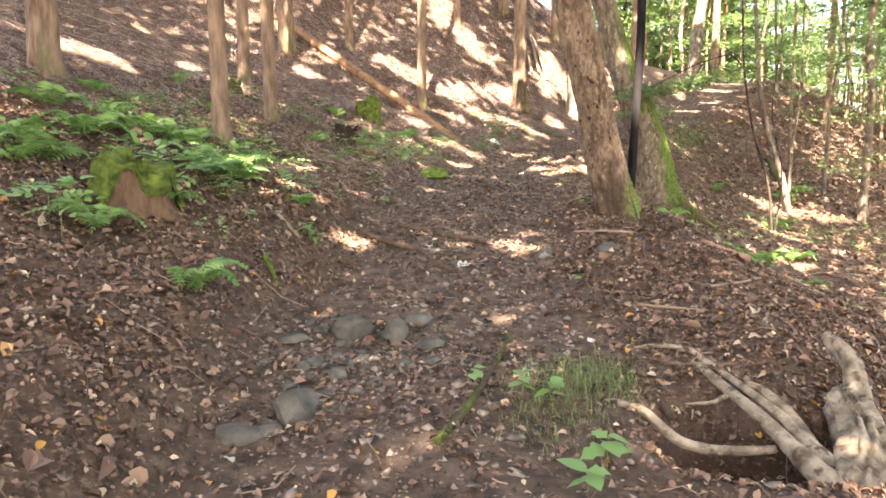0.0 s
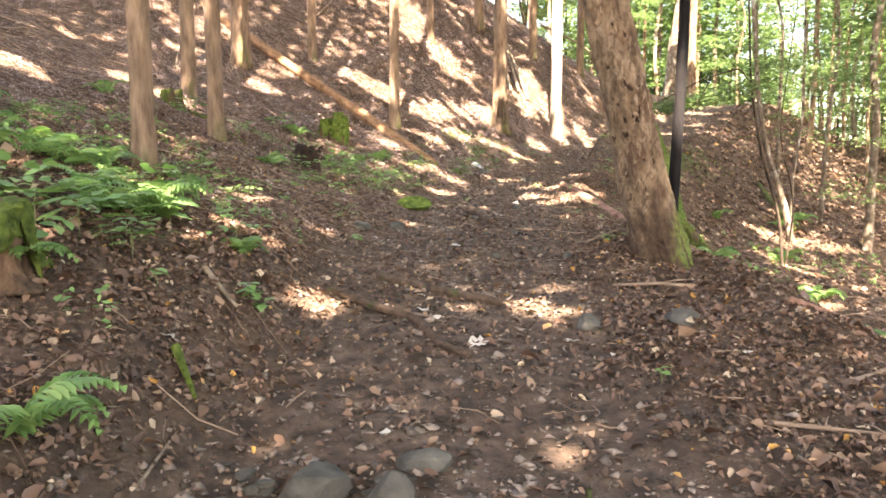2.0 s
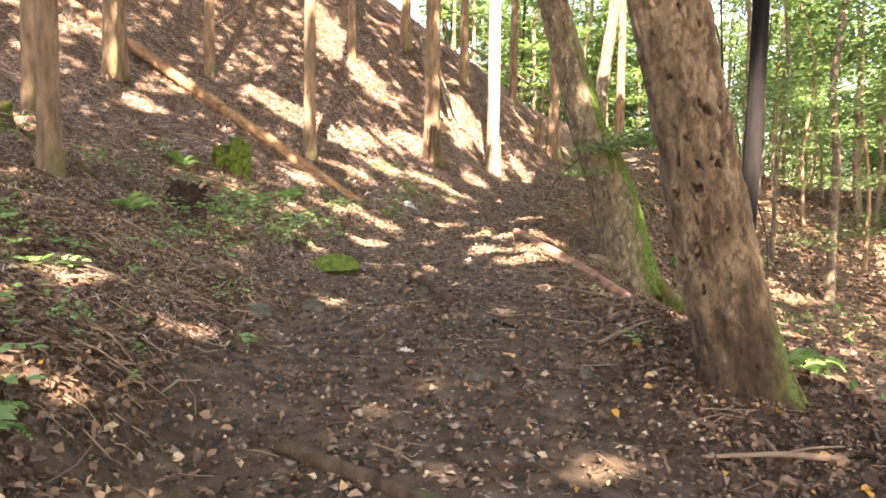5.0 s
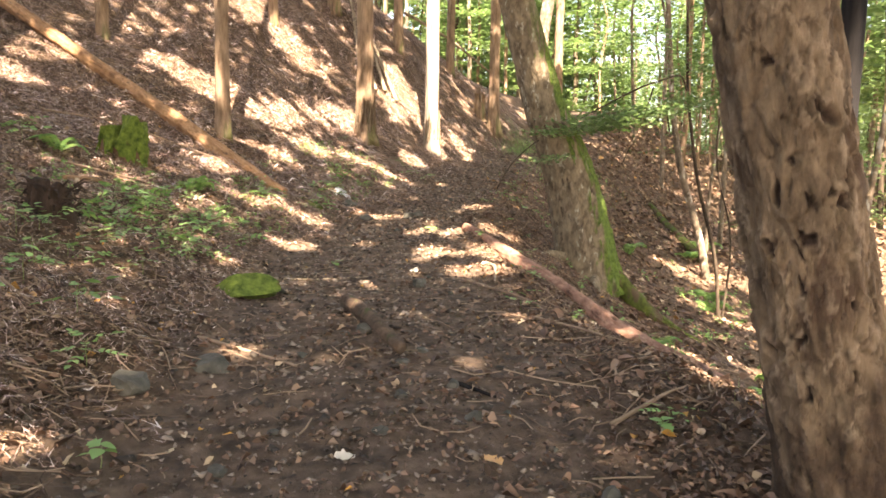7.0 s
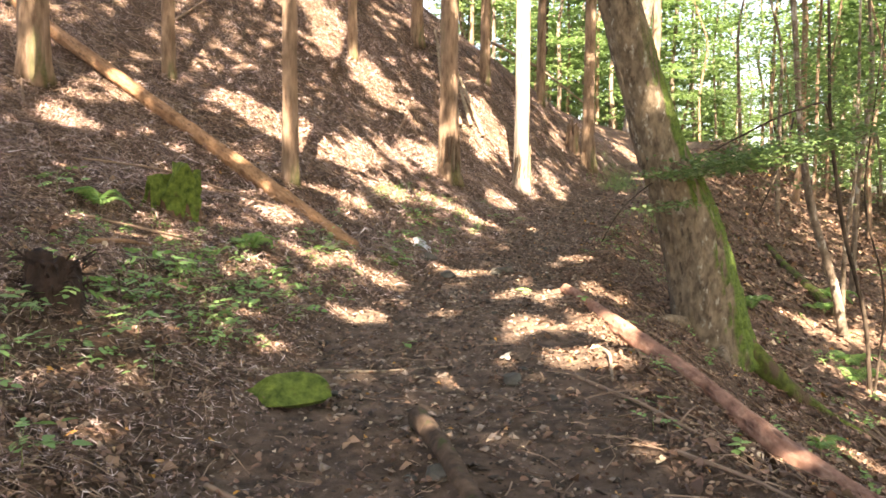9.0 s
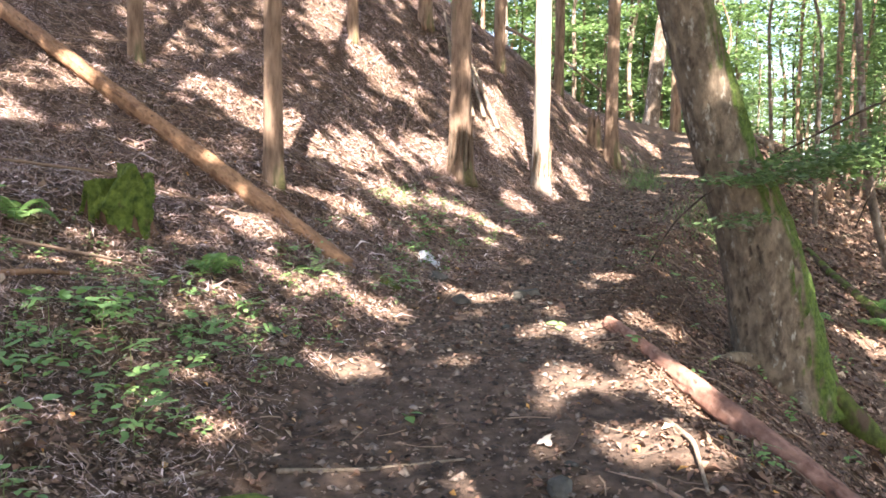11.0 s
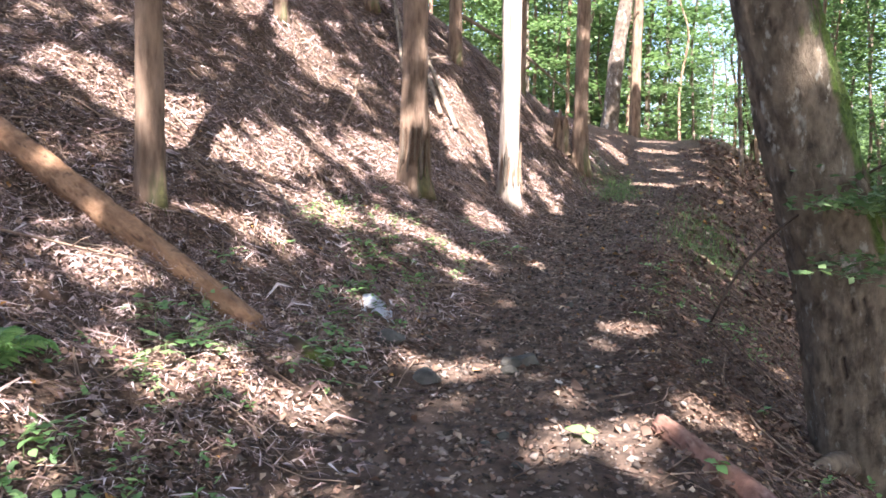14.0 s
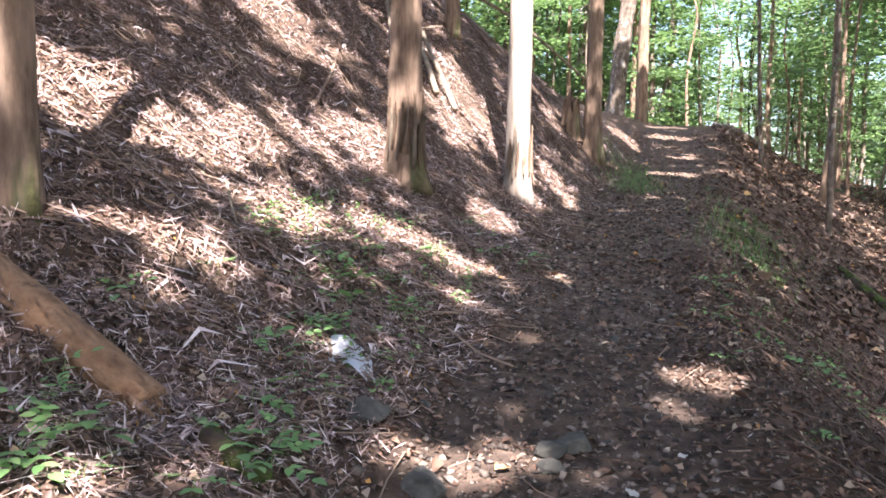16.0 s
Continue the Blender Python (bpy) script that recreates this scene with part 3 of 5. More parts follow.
GAPS += [(0.67, 6.8, 0.36, 0.2), (0.84, 7.35, 0.26, 0.14), (-0.85, 6.9, 0.24, 0.24), (-1.45, 7.56, 0.32, 0.12), (1.96, 12.55, 0.26, 0.3),
         (1.66, 16.1, 0.36, 0.18), (0.35, 13.95, 0.3, 0.18), (0.62, 14.06, 0.25, 0.18), (1.8, 13.7, 0.28, 0.3), (2.45, 13.6, 0.3, 0.45), (2.1, 14.85, 0.36, 0.22),
         (0.45, 15.3, 0.42, 0.18), (-0.13, 15.3, 0.32, 0.18), (2.35, 9.5, 0.25, 0.35), (-4.06, 13.5, 0.6, 0.36), (-1.74, 9.3, 0.32, 0.14), (3.3, 16.85, 0.18, 0.2),
         (5.1, 16.0, 0.5, 0.25), (7.6, 16.6, 0.5, 0.5), (6.6, 14.0, 0.4, 0.4), (9.0, 27.2, 0.6, 0.3), (10.5, 29.6, 0.5, 0.3), (12.0, 33.0, 0.6, 0.4), (9.6, 31.0, 0.4, 0.6), (13.5, 36.0, 0.7, 0.5), (-5.5, 11.5, 0.7, 0.5)]
GAPS += [(0.2, 17.5, 0.42, 0.16), (1.5, 20.85, 0.4, 0.3), (-0.61, 16.12, 0.25, 0.14), (3.16, 20.87, 0.3, 0.3), (8.9, 19.6, 0.9, 0.5), (10.0, 19.6, 0.7, 0.5), (7.1, 17.0, 0.25, 0.25), (5.0, 13.7, 0.3, 0.25), (-2.98, 16.7, 0.35, 0.22),
         (-0.5, 19.0, 0.55, 0.5), (0.45, 19.6, 0.4, 0.3), (1.97, 19.15, 0.35, 0.2), (3.4, 23.7, 0.4, 0.7), (3.05, 15.3, 0.3, 0.15)]
nc = 200000
hy = rng.uniform(-2, 39, nc)
hx = trail_x(hy) + rng.uniform(-13, 9.5, nc)
high = rng.uniform(11.5, 16.0, nc)
keep = np.ones(nc, bool)
for gx, gy, rx, ry in GAPS:
    e = ((hx - gx) / rx) ** 2 + ((hy - gy) / ry) ** 2
    keep &= ~(e * (1 + 1.3 * vnoise(hx * 4, hy * 4, 8)) < 1.15)
hu = hx - trail_x(hy)
soft = 0.22 * smooth(hy, 16, 17.5) * smooth(hu, -5.5, -4.0) * (1 - smooth(hu, -1.6, -1.0)) + 0.32 * smooth(hy, 10.5, 12) * (1 - smooth(hy, 16.5, 18)) * smooth(hu, -1.6, -1.0) * (1 - smooth(hu, 0.7, 1.2))
late = np.maximum(smooth(hy, 15.5, 18), smooth(hy, 13.6, 15.0) * np.where(hu < -0.8, 0.9, 0.35))
late = late * np.where((hu > -0.8) & (hy < 27), 0.2, 1.0) * np.where((hu < -3.2) & (hy > 18.5), 0.75, 1.0)
airy = (1 - smooth(hu, -1.9, -1.1)) * smooth(hu, -5.0, -3.2) * (0.45 * smooth(hy, 5, 7) * (1 - smooth(hy, 14, 15.5)) + 0.3 * smooth(hy, 13.8, 14.6) * (1 - smooth(hy, 15.6, 16.6)))
mottle = vnoise(hx * 1.4, hy * 1.4, 9) + 0.7 * vnoise(hx * 4.1, hy * 4.1, 10)
keep &= mottle < 0.7 - 0.12 * late
keep &= rng.random(nc) < (0.8 - 0.2 * late) * (1 - (0.45 + 0.2 * late) * smooth(mottle, 0.1 - 0.1 * late, 0.6)) * (1 - airy) * (1 - soft)
keep &= (hu > -5.5) | (rng.random(nc) < np.where(hy > 17, 0.65, 0.75))
keep &= (hu < 4.5) | (rng.random(nc) < 0.4)
hz = ground_base(hx, hy)
cx, cy, cz = hx + TO_SUN.x * high / TO_SUN.z, hy + TO_SUN.y * high / TO_SUN.z, hz + high
# thin leaf cover over the rest of the wood
nf = 5500
fx, fy = rng.uniform(-24, 26, nf), rng.uniform(-30, 38, nf)
off = (fx - trail_x(fy) > 10) | (fx - trail_x(fy) < -14) | (fy < -11)
cx, cy, cz = np.append(cx[keep], fx[off]), np.append(cy[keep], fy[off]), np.append(cz[keep], (ground_base(fx, fy) + rng.uniform(11.5, 16.0, nf))[off])
C = np.stack([cx, cy, cz], 1)
tp = np.array([(a, b) for a, b, _ in TREES])
own = np.argmin(((C[:, None, :2] - tp[None]) ** 2).sum(-1), 1)
for k, (_, _, ob) in enumerate(TREES):
    mine = C[own == k]
    if len(mine):
        v, f = leaves_data(mine, 0.30, 0.24, 0.5, 0.2, rng, np.array(TO_SUN) * 1.6)
        part("crown", mesh_of("crown", v, f, CANOPY), ob, "high crown of small green leaves")

# ---- fallen logs ----
ob = thing("fallen_log", (0.31, 16.33, gz(0.31, 16.33)), "long straight fallen cedar log lying down the slope", "log")
a, d = Vector((0.31, 16.2, 1.84)), Vector((-2.5, 1.38, 1.77))
part("bark", tube("bark", [a + d * s for s in (0, 0.5, 1, 1.5, 2.0, 2.6)], [0.1, 0.1, 0.097, 0.093, 0.088, 0.08], LOG_BARK, 52, 0.08, None, 3, 0.03, True, 0.02, 0.1), ob)
bark_relief(ob.children[0].data, 52, 9, 0.2, 0.004, seed=33, holes=0.025)
er = np.random.default_rng(5)
ends = []
for k in range(16):
    q, rad = er.uniform(0, 6.28), 0.085 * math.sqrt(er.random())
    off = Vector((0.35 * math.cos(q) * rad, rad * math.cos(q), rad * math.sin(q)))
    ln = er.uniform(0.03, 0.14)
    p = a + off
    ends.append(tube_data([p + d * 0.02, p, p - d.normalized() * ln], [0.018, 0.02, 0.004], 6, 0.3, None, k))
v, f = join_data(ends)
part("broken_end", mesh_of("broken_end", v, f, CUT_WOOD, True), ob, "splintered orange end of the log")
ob = thing("fallen_log", (2.5, 14.95, gz(2.5, 14.95)), "red-brown fallen log along the trail's outer edge", "log")
pts = [(x, y, gz(x, y) + 0.05) for x, y in ((2.5, 14.95), (2.62, 13.8), (2.75, 12.6), (2.88, 11.4), (3.0, 10.3))]
part("bark", tube("bark", pts, [0.06, 0.075, 0.08, 0.08, 0.07], RED_LOG, 36, 0.1, None, 4, 0.03, True, 0.02, 0.12), ob)
bark_relief(ob.children[0].data, 36, 8, 0.16, 0.005, seed=35, holes=0.05)


# ---- stumps ----
def stump(x, y, r, h, label, seed=0, mat=MOSS_BARK, jag=0.5, name="tree_stump", cap=False):
    """A broken stump: flared wall with a jagged rim and a sunk, rotten heart."""
    z = gz(x, y)
    ob = thing(name, (x, y, z), label, "stump")
    segs, rings = 80, 14
    a = np.linspace(0, 2 * np.pi, segs, endpoint=False)
    rim = h * (1 - jag * (0.5 + vnoise(np.cos(a) * 2.2 + 9 * seed, np.sin(a) * 2.2, seed)) + 0.25 * jag * vnoise(a * 3.5, a * 0 + seed))
    verts, faces = [], []
    for i in range(rings):
        t = i / (rings - 1)
        rr = r * (1.1 - 0.2 * t + 0.3 * math.exp(-t * 6)) * (1 + 0.16 * np.cos(a * 5 + seed) * math.exp(-t * 2.5) + 0.2 * vnoise(a * 2.5, a * 0 + t * 4, seed) + 0.08 * vnoise(a * 9, a * 0 + t * 9, seed))
        verts.append(np.stack([x + rr * np.cos(a), y + rr * np.sin(a), z - 0.12 + (rim + 0.12) * t], 1))
    for t in (0.7, 0.35, 0.02):
        verts.append(np.stack([x + 0.9 * r * t * np.cos(a), y + 0.9 * r * t * np.sin(a), z + rim * (0.98 if t > 0.5 else 0.93) + 0.04 * vnoise(a * 4, a * 0 + t * 9, seed)], 1))
    n = len(verts)
    j = np.arange(segs)
    for i in range(n - 1):
        faces.append(np.stack([i * segs + j, i * segs + (j + 1) % segs, (i + 1) * segs + (j + 1) % segs, (i + 1) * segs + j], 1))
    body = part("body", mesh_of("body", np.vstack(verts), np.vstack(faces), STUMP_WOOD if cap else mat, True), ob)
    if cap:
        low = 0.1 + 1.7 * np.abs(vnoise(a * 1.6 + 3, a * 0, seed + 2)) + 0.5 * vnoise(a * 5, a * 0, seed + 4) + 0.3 * vnoise(a * 13, a * 0, seed + 5)
        layers = []
        for i in range(14):
            t = np.clip(low + (1 - low) * i / 13, 0, 1)
            rr = r * (1.1 - 0.2 * t + 0.3 * np.exp(-t * 6)) * (1 + 0.16 * np.cos(a * 5 + seed) * np.exp(-t * 2.5) + 0.2 * vnoise(a * 2.5, t * 4, seed)) + (0.004 if i == 0 else 0.022) + 0.03 * vnoise(a * 7, a * 0 + i * 0.6, seed + 6) + 0.035 * vnoise(a * 19, a * 0 + i * 1.4, seed + 9)
            layers.append(np.stack([x + rr * np.cos(a), y + rr * np.sin(a), z - 0.12 + (rim + 0.12) * t + (0.012 if i > 10 else 0)], 1))
        for q in (0.72, 0.4, 0.02):
            layers.append(np.stack([x + 0.9 * r * q * np.cos(a), y + 0.9 * r * q * np.sin(a), z + rim + 0.03 * (1 - q) + 0.05 * vnoise(a * 3, a * 0 + q * 9, seed + 7)], 1))
        quads = [np.stack([i * segs + j, i * segs + (j + 1) % segs, (i + 1) * segs + (j + 1) % segs, (i + 1) * segs + j], 1) for i in range(len(layers) - 1)]
        part("moss_cap", mesh_of("moss_cap", np.vstack(layers), np.vstack(quads), MOSS, True), body, "ragged cushion of green moss")
    return ob


stump(-1.54, 15.3, 0.25, 0.56, "moss-covered stump with rotten orange heartwood below the log", 1, jag=0.75, cap=True)
stump(-2.2, 5.3, 0.27, 0.36, "low broad stump grown over with moss among ferns", 2, MOSS_BARK, 0.55, cap=True)
ball = stump(-1.6, 12.25, 0.17, 0.34, "dark rotten stump with frayed bark and rootlets", 3, ROT_DARK, 0.7)
br = np.random.default_rng(12)
for k in range(40):
    a, e, ln = br.uniform(0, 6.28), br.uniform(-0.3, 0.7), br.uniform(0.08, 0.2)
    o = Vector((-1.6 + 0.16 * math.cos(a), 12.25 + 0.16 * math.sin(a), gz(-1.6, 12.25) + br.uniform(0.05, 0.28)))
    d = Vector((math.cos(a) * math.cos(e), math.sin(a) * math.cos(e), math.sin(e))) * ln
    part("rootlet", tube("rootlet", [o, o + d * 0.6, o + d + Vector((0, 0, -0.04))], [0.01, 0.006, 0.002], ROT_DARK, 5, 0.2), ball)
stump(6.3, 26.6, 0.17, 0.95, "rotten snag of a stump beside the dark cedar", 4, CEDAR, 1.0, "rotten_stump")
stump(-3.6, 12.9, 0.16, 0.3, "small mossy stump between slim trunks", 5)


# ---- stones ----
def stone(x, y, sx, sy, sz, label, seed=0, mat=STONE, turn=0.0, sink=0.27):
    bm = bmesh.new()
    bmesh.ops.create_icosphere(bm, subdivisions=3, radius=1.0)
    r = np.random.default_rng(1000 + seed)
    cuts = [(Vector(n).normalized(), c) for n, c in zip(r.normal(0, 1, (13, 3)), r.uniform(0.55, 0.85, 13))]
    for v in bm.verts:
        p = v.co.copy()
        for n, c in cuts:
            over = p.dot(n) - c
            if over > 0:
                p -= n * over
        p *= 1.15 + 0.1 * noise.noise(p * 2.6 + Vector((seed, 4, 1)))
        v.co = (p.x * sx * 1.15, p.y * sy * 1.15, p.z * sz * 1.15)
    me = bpy.data.meshes.new("stone")
    bm.to_mesh(me)
    bm.free()
    me.materials.append(mat)
    ob = thing("stone", (x, y, gz(x, y) + sz * (1 - 2 * sink)), label, "stone", "trail stones", data=me)
    ob.rotation_euler = (0.1 * math.sin(seed), 0.1 * math.cos(seed), turn)
    return ob


S1 = "angular grey stone bedded in the trail"
stone(-0.57, 4.5, 0.105, 0.085, 0.1, "large angular grey stone bedded in the trail", 1, turn=0.3, sink=0.12)
stone(-0.30, 4.44, 0.068, 0.06, 0.08, "rounded stone with a greenish algae film", 2, sink=0.12)
stone(-0.91, 4.42, 0.09, 0.07, 0.03, S1, 3)
stone(-0.16, 4.78, 0.1, 0.09, 0.04, "flat stone tinged green, level with the soil", 4)
stone(-0.08, 4.35, 0.09, 0.07, 0.03, S1, 5, turn=0.8)
stone(-0.7, 3.4, 0.07, 0.13, 0.08, "long grey stone half buried in trodden soil", 6, turn=-0.5)
stone(-0.93, 3.22, 0.1, 0.07, 0.04, S1, 7)
stone(-0.80, 3.25, 0.05, 0.05, 0.04, "small pale stone on the trail", 8)
for k, (x, y, q) in enumerate(((-0.56, 3.87, 0.06), (-0.37, 3.8, 0.05), (-0.6, 3.65, 0.05), (-0.46, 4.1, 0.045), (-0.72, 4.05, 0.06), (-0.8, 3.75, 0.05), (-0.5, 3.45, 0.04), (-0.28, 3.95, 0.04), (-0.75, 4.6, 0.04), (-0.2, 4.1, 0.04), (-0.62, 4.2, 0.035), (-1.0, 4.0, 0.05))):
    stone(x, y, q, q * 0.75, q * 0.45, S1, 10 + k, turn=k * 1.3)
stone(-0.18, 11.85, 0.27, 0.17, 0.1, "flat rock under a cushion of bright green moss", 30, MOSS, 0.1, 0.3)
for k, (x, y, q, lb) in enumerate(((0.58, 10.75, 0.06, S1), (1.28, 12.2, 0.07, "dark stone lying on the trail"), (-0.72, 9.87, 0.1, "greenish flat stone at the trail's edge"), (-0.35, 10.25, 0.1, "flat grey-green stone in the soil"), (0.55, 8.5, 0.06, S1), (1.2, 8.5, 0.05, S1), (2.02, 16.15, 0.075, "rounded grey stone in a loose heap"), (2.15, 16.2, 0.095, "rounded dark grey stone in a loose heap"), (1.22, 16.4, 0.1, "flat grey stone beside a plastic sheet"), (1.4, 15.93, 0.09, "smooth grey stone in the sun patch"), (1.97, 16.0, 0.05, S1), (0.9, 9.3, 0.05, S1), (0.9, 6.5, 0.09, "dark flat stone at the leaning tree's foot"), (1.4, 6.2, 0.1, "flat blue-grey stone among dead leaves"))):
    stone(x, y, q, q * 0.8, q * 0.55, lb, 40 + k, turn=k * 0.9)

sr = np.random.default_rng(15)
for k in range(34):
    x, y, q = sr.normal(-0.52, 0.22), sr.uniform(3.15, 4.7), sr.uniform(0.018, 0.042)
    stone(x, y, q, q * sr.uniform(0.6, 0.9), q * sr.uniform(0.4, 0.8), "small grey stone shard in the washed-out gully", 100 + k, turn=sr.uniform(0, 3))
for k in range(30):
    y = sr.uniform(8.0, 19.0)
    x, q = float(trail_x(y)) + sr.normal(0.1, 0.55), sr.uniform(0.018, 0.045)
    stone(x, y, q, q * sr.uniform(0.6, 0.9), q * sr.uniform(0.35, 0.6), "small dark stone trodden into the trail", 140 + k, turn=sr.uniform(0, 3))

ng = 30000
ly = np.concatenate([rng.uniform(1.0, 27, ng * 2 // 3), rng.normal(4.0, 0.5, ng // 12), rng.uniform(14, 24, ng // 4)])
lx = trail_x(ly) + rng.normal(0, 0.8, len(ly))
lx[ng * 2 // 3: ng * 2 // 3 + ng // 12] -= 0.45
q = rng.lognormal(-4.6, 0.6, len(ly)).clip(0.003, 0.034)
oct_v = np.array([(1, 0, 0), (0, 1, 0), (-1, 0, 0), (0, -1, 0), (0, 0, 0.5), (0, 0, -0.5)], float)
oct_f = np.array([(0, 1, 4), (1, 2, 4), (2, 3, 4), (3, 0, 4), (1, 0, 5), (2, 1, 5), (3, 2, 5), (0, 3, 5)])
v = oct_v[None] * rng.uniform(0.55, 1.35, (len(ly), 6, 1)) * q[:, None, None] + rng.normal(0, 0.25, (len(ly), 6, 3)) * q[:, None, None]
v = v + np.stack([lx, ly, ground(lx, ly) + q * 0.25], 1)[:, None, :]
f = (oct_f[None] + np.arange(len(ly))[:, None, None] * 6).reshape(-1, 3)
tagged(new("gravel", mesh_of("gravel", v, f, CRUMB)), "small dark stones and soil crumbs on the trail", "gravel", kind="stuff")


# ---- dead branches, sticks and roots ----
def stick(pts, r, label, mat=STICK_WOOD, name="fallen_branch", lift=0.5, seed=0, taper=0.45, twigs=0):
    """A stick lying on the ground through the given plan points."""
    p = [(x, y, gz(x, y) + r * lift + (e[0] if e else 0)) for x, y, *e in pts]
    ob = thing(name, p[0], label, "branch", "fallen sticks")
    rr = np.linspace(r, r * taper, len(p))
    stem = part("stem", tube("stem", p, rr, mat, 8, 0.16, None, seed, max(0.04, r * 1.5)), ob)
    tr = np.random.default_rng(seed + 900)
    for k in range(twigs):
        t = tr.uniform(0.2, 0.9) * (len(p) - 1)
        i = min(int(t), len(p) - 2)
        a = Vector(p[i]).lerp(Vector(p[i + 1]), t - i)
        d = Vector((tr.normal(0, 0.15), tr.normal(0, 0.15), tr.uniform(0.02, 0.09)))
        part("twig", tube("twig", [a, a + d * 0.5, a + d + Vector((0, 0, -0.02))], [r * 0.4, r * 0.3, r * 0.15], mat, 5, 0.1), stem)
    return ob


stick([(-0.45, 7.62), (-0.2, 7.4), (0.03, 7.17), (0.4, 6.9)], 0.04, "dark decaying branch lying across the trail", BARK_ROT, seed=1, taper=0.8)
stick([(-0.8, 7.25, 0.02), (-0.5, 6.93, 0.015), (-0.17, 6.58), (-0.06, 6.14), (0.1, 5.9)], 0.028, "dark tree root surfacing across the trail", BARK_ROT, "surface_root", seed=2, taper=0.9)
stick([(-0.21, 6.82), (-0.1, 6.68), (-0.01, 6.55)], 0.014, "short bleached stick on the trail", DEAD_WOOD, seed=3)
stick([(-0.03, 3.14), (0.13, 3.51), (0.28, 3.98), (0.42, 4.51)], 0.022, "mossy branch lying on bare soil", MOSS_BARK, seed=4)
stick([(-1.17, 4.45), (-1.15, 4.87)], 0.008, "thin pale dry stick", DEAD_WOOD, seed=5)
stick([(-1.41, 6.27, 0.03), (-1.17, 6.02, 0.03)], 0.02, "grey weathered branch on the bank", DEAD_WOOD, seed=6)
stick([(-1.27, 5.25, 0.04), (-1.14, 5.08, 0.02)], 0.022, "short stick coated in green moss", MOSS, seed=7)
stick([(2.45, 7.0), (2.95, 7.1)], 0.035, "short broken branch on dead leaves", RED_LOG, seed=8, taper=0.9)
stick([(2.2, 7.9), (2.6, 8.0), (3.0, 7.6), (3.5, 7.2), (4.1, 6.9)], 0.014, "long thin branch lying beyond the leaning tree", seed=9, twigs=3)
stick([(0.56, 11.45), (0.62, 11.0), (0.66, 10.6), (0.71, 10.2)], 0.06, "curved piece of mossy bark on the trail", BARK_ROT, seed=10, taper=0.6, lift=1.1)
stick([(-0.02, 12.45), (0.4, 12.5), (0.9, 12.58)], 0.014, "straight pale twig lying across the trail", DEAD_WOOD, seed=11)
stick([(-0.45, 10.75), (-0.1, 10.45), (0.12, 10.15)], 0.016, "dark stick on the trail", seed=12)
stick([(0.9, 9.8), (1.08, 9.55)], 0.016, "dark stub of a stick", DARK_BARK, seed=13)
stick([(-1.75, 13.4, 0.05), (-1.6, 13.8, 0.06), (-1.45, 14.25, 0.02)], 0.024, "curved barkless branch lying on the bank", LOG_BARK, seed=14)
stick([(-0.55, 12.05), (-0.35, 12.35), (-0.18, 12.55)], 0.012, "yellowish dry stick beside herbs", DEAD_WOOD, seed=15)
stick([(0.1, 16.85), (0.38, 16.9), (0.65, 16.93)], 0.014, "pale dry stick above the plastic sheet", DEAD_WOOD, seed=16)
stick([(0.44, 18.8, 0.03), (0.52, 18.2, 0.04), (0.61, 17.8, 0.02)], 0.014, "grey stick leaning down the slope", DEAD_WOOD, seed=17)
stick([(0.55, 15.98), (0.78, 15.78)], 0.05, "thick mossy branch stub among herbs", MOSS_BARK, seed=18, taper=0.8)
stick([(1.02, 16.25), (1.0, 16.42, 0.07), (1.16, 16.42, 0.06), (1.2, 16.25)], 0.006, "bent pale rootlet above a flat stone", DEAD_WOOD, "rootlet", seed=19)
stick([(0.55, 15.85), (0.8, 16.1, 0.03), (1.1, 16.3, 0.02)], 0.005, "thin bent dry twig among herbs", DEAD_WOOD, seed=20)
stick([(1.22, 17.3, 0.05), (1.3, 17.0, 0.04), (1.5, 16.75)], 0.006, "thin twig trailing over the plastic sheet", seed=21)
stick([(-2.3, 15.0, 0.25), (-1.6, 15.2, 0.42), (-0.9, 15.9, 0.2), (-0.2, 16.4, 0.02)], 0.012, "long dry branch arching over the mossy stump", seed=22, twigs=4)
stick([(-2.1, 14.2, 0.05), (-1.3, 14.6, 0.04), (-0.6, 14.8)], 0.014, "dry branch on the bank", seed=23, twigs=3)
stick([(-3.4, 13.0, 0.03), (-2.9, 12.5, 0.05), (-2.4, 12.1, 0.02)], 0.03, "mossy branch on the slope", MOSS_BARK, seed=24)
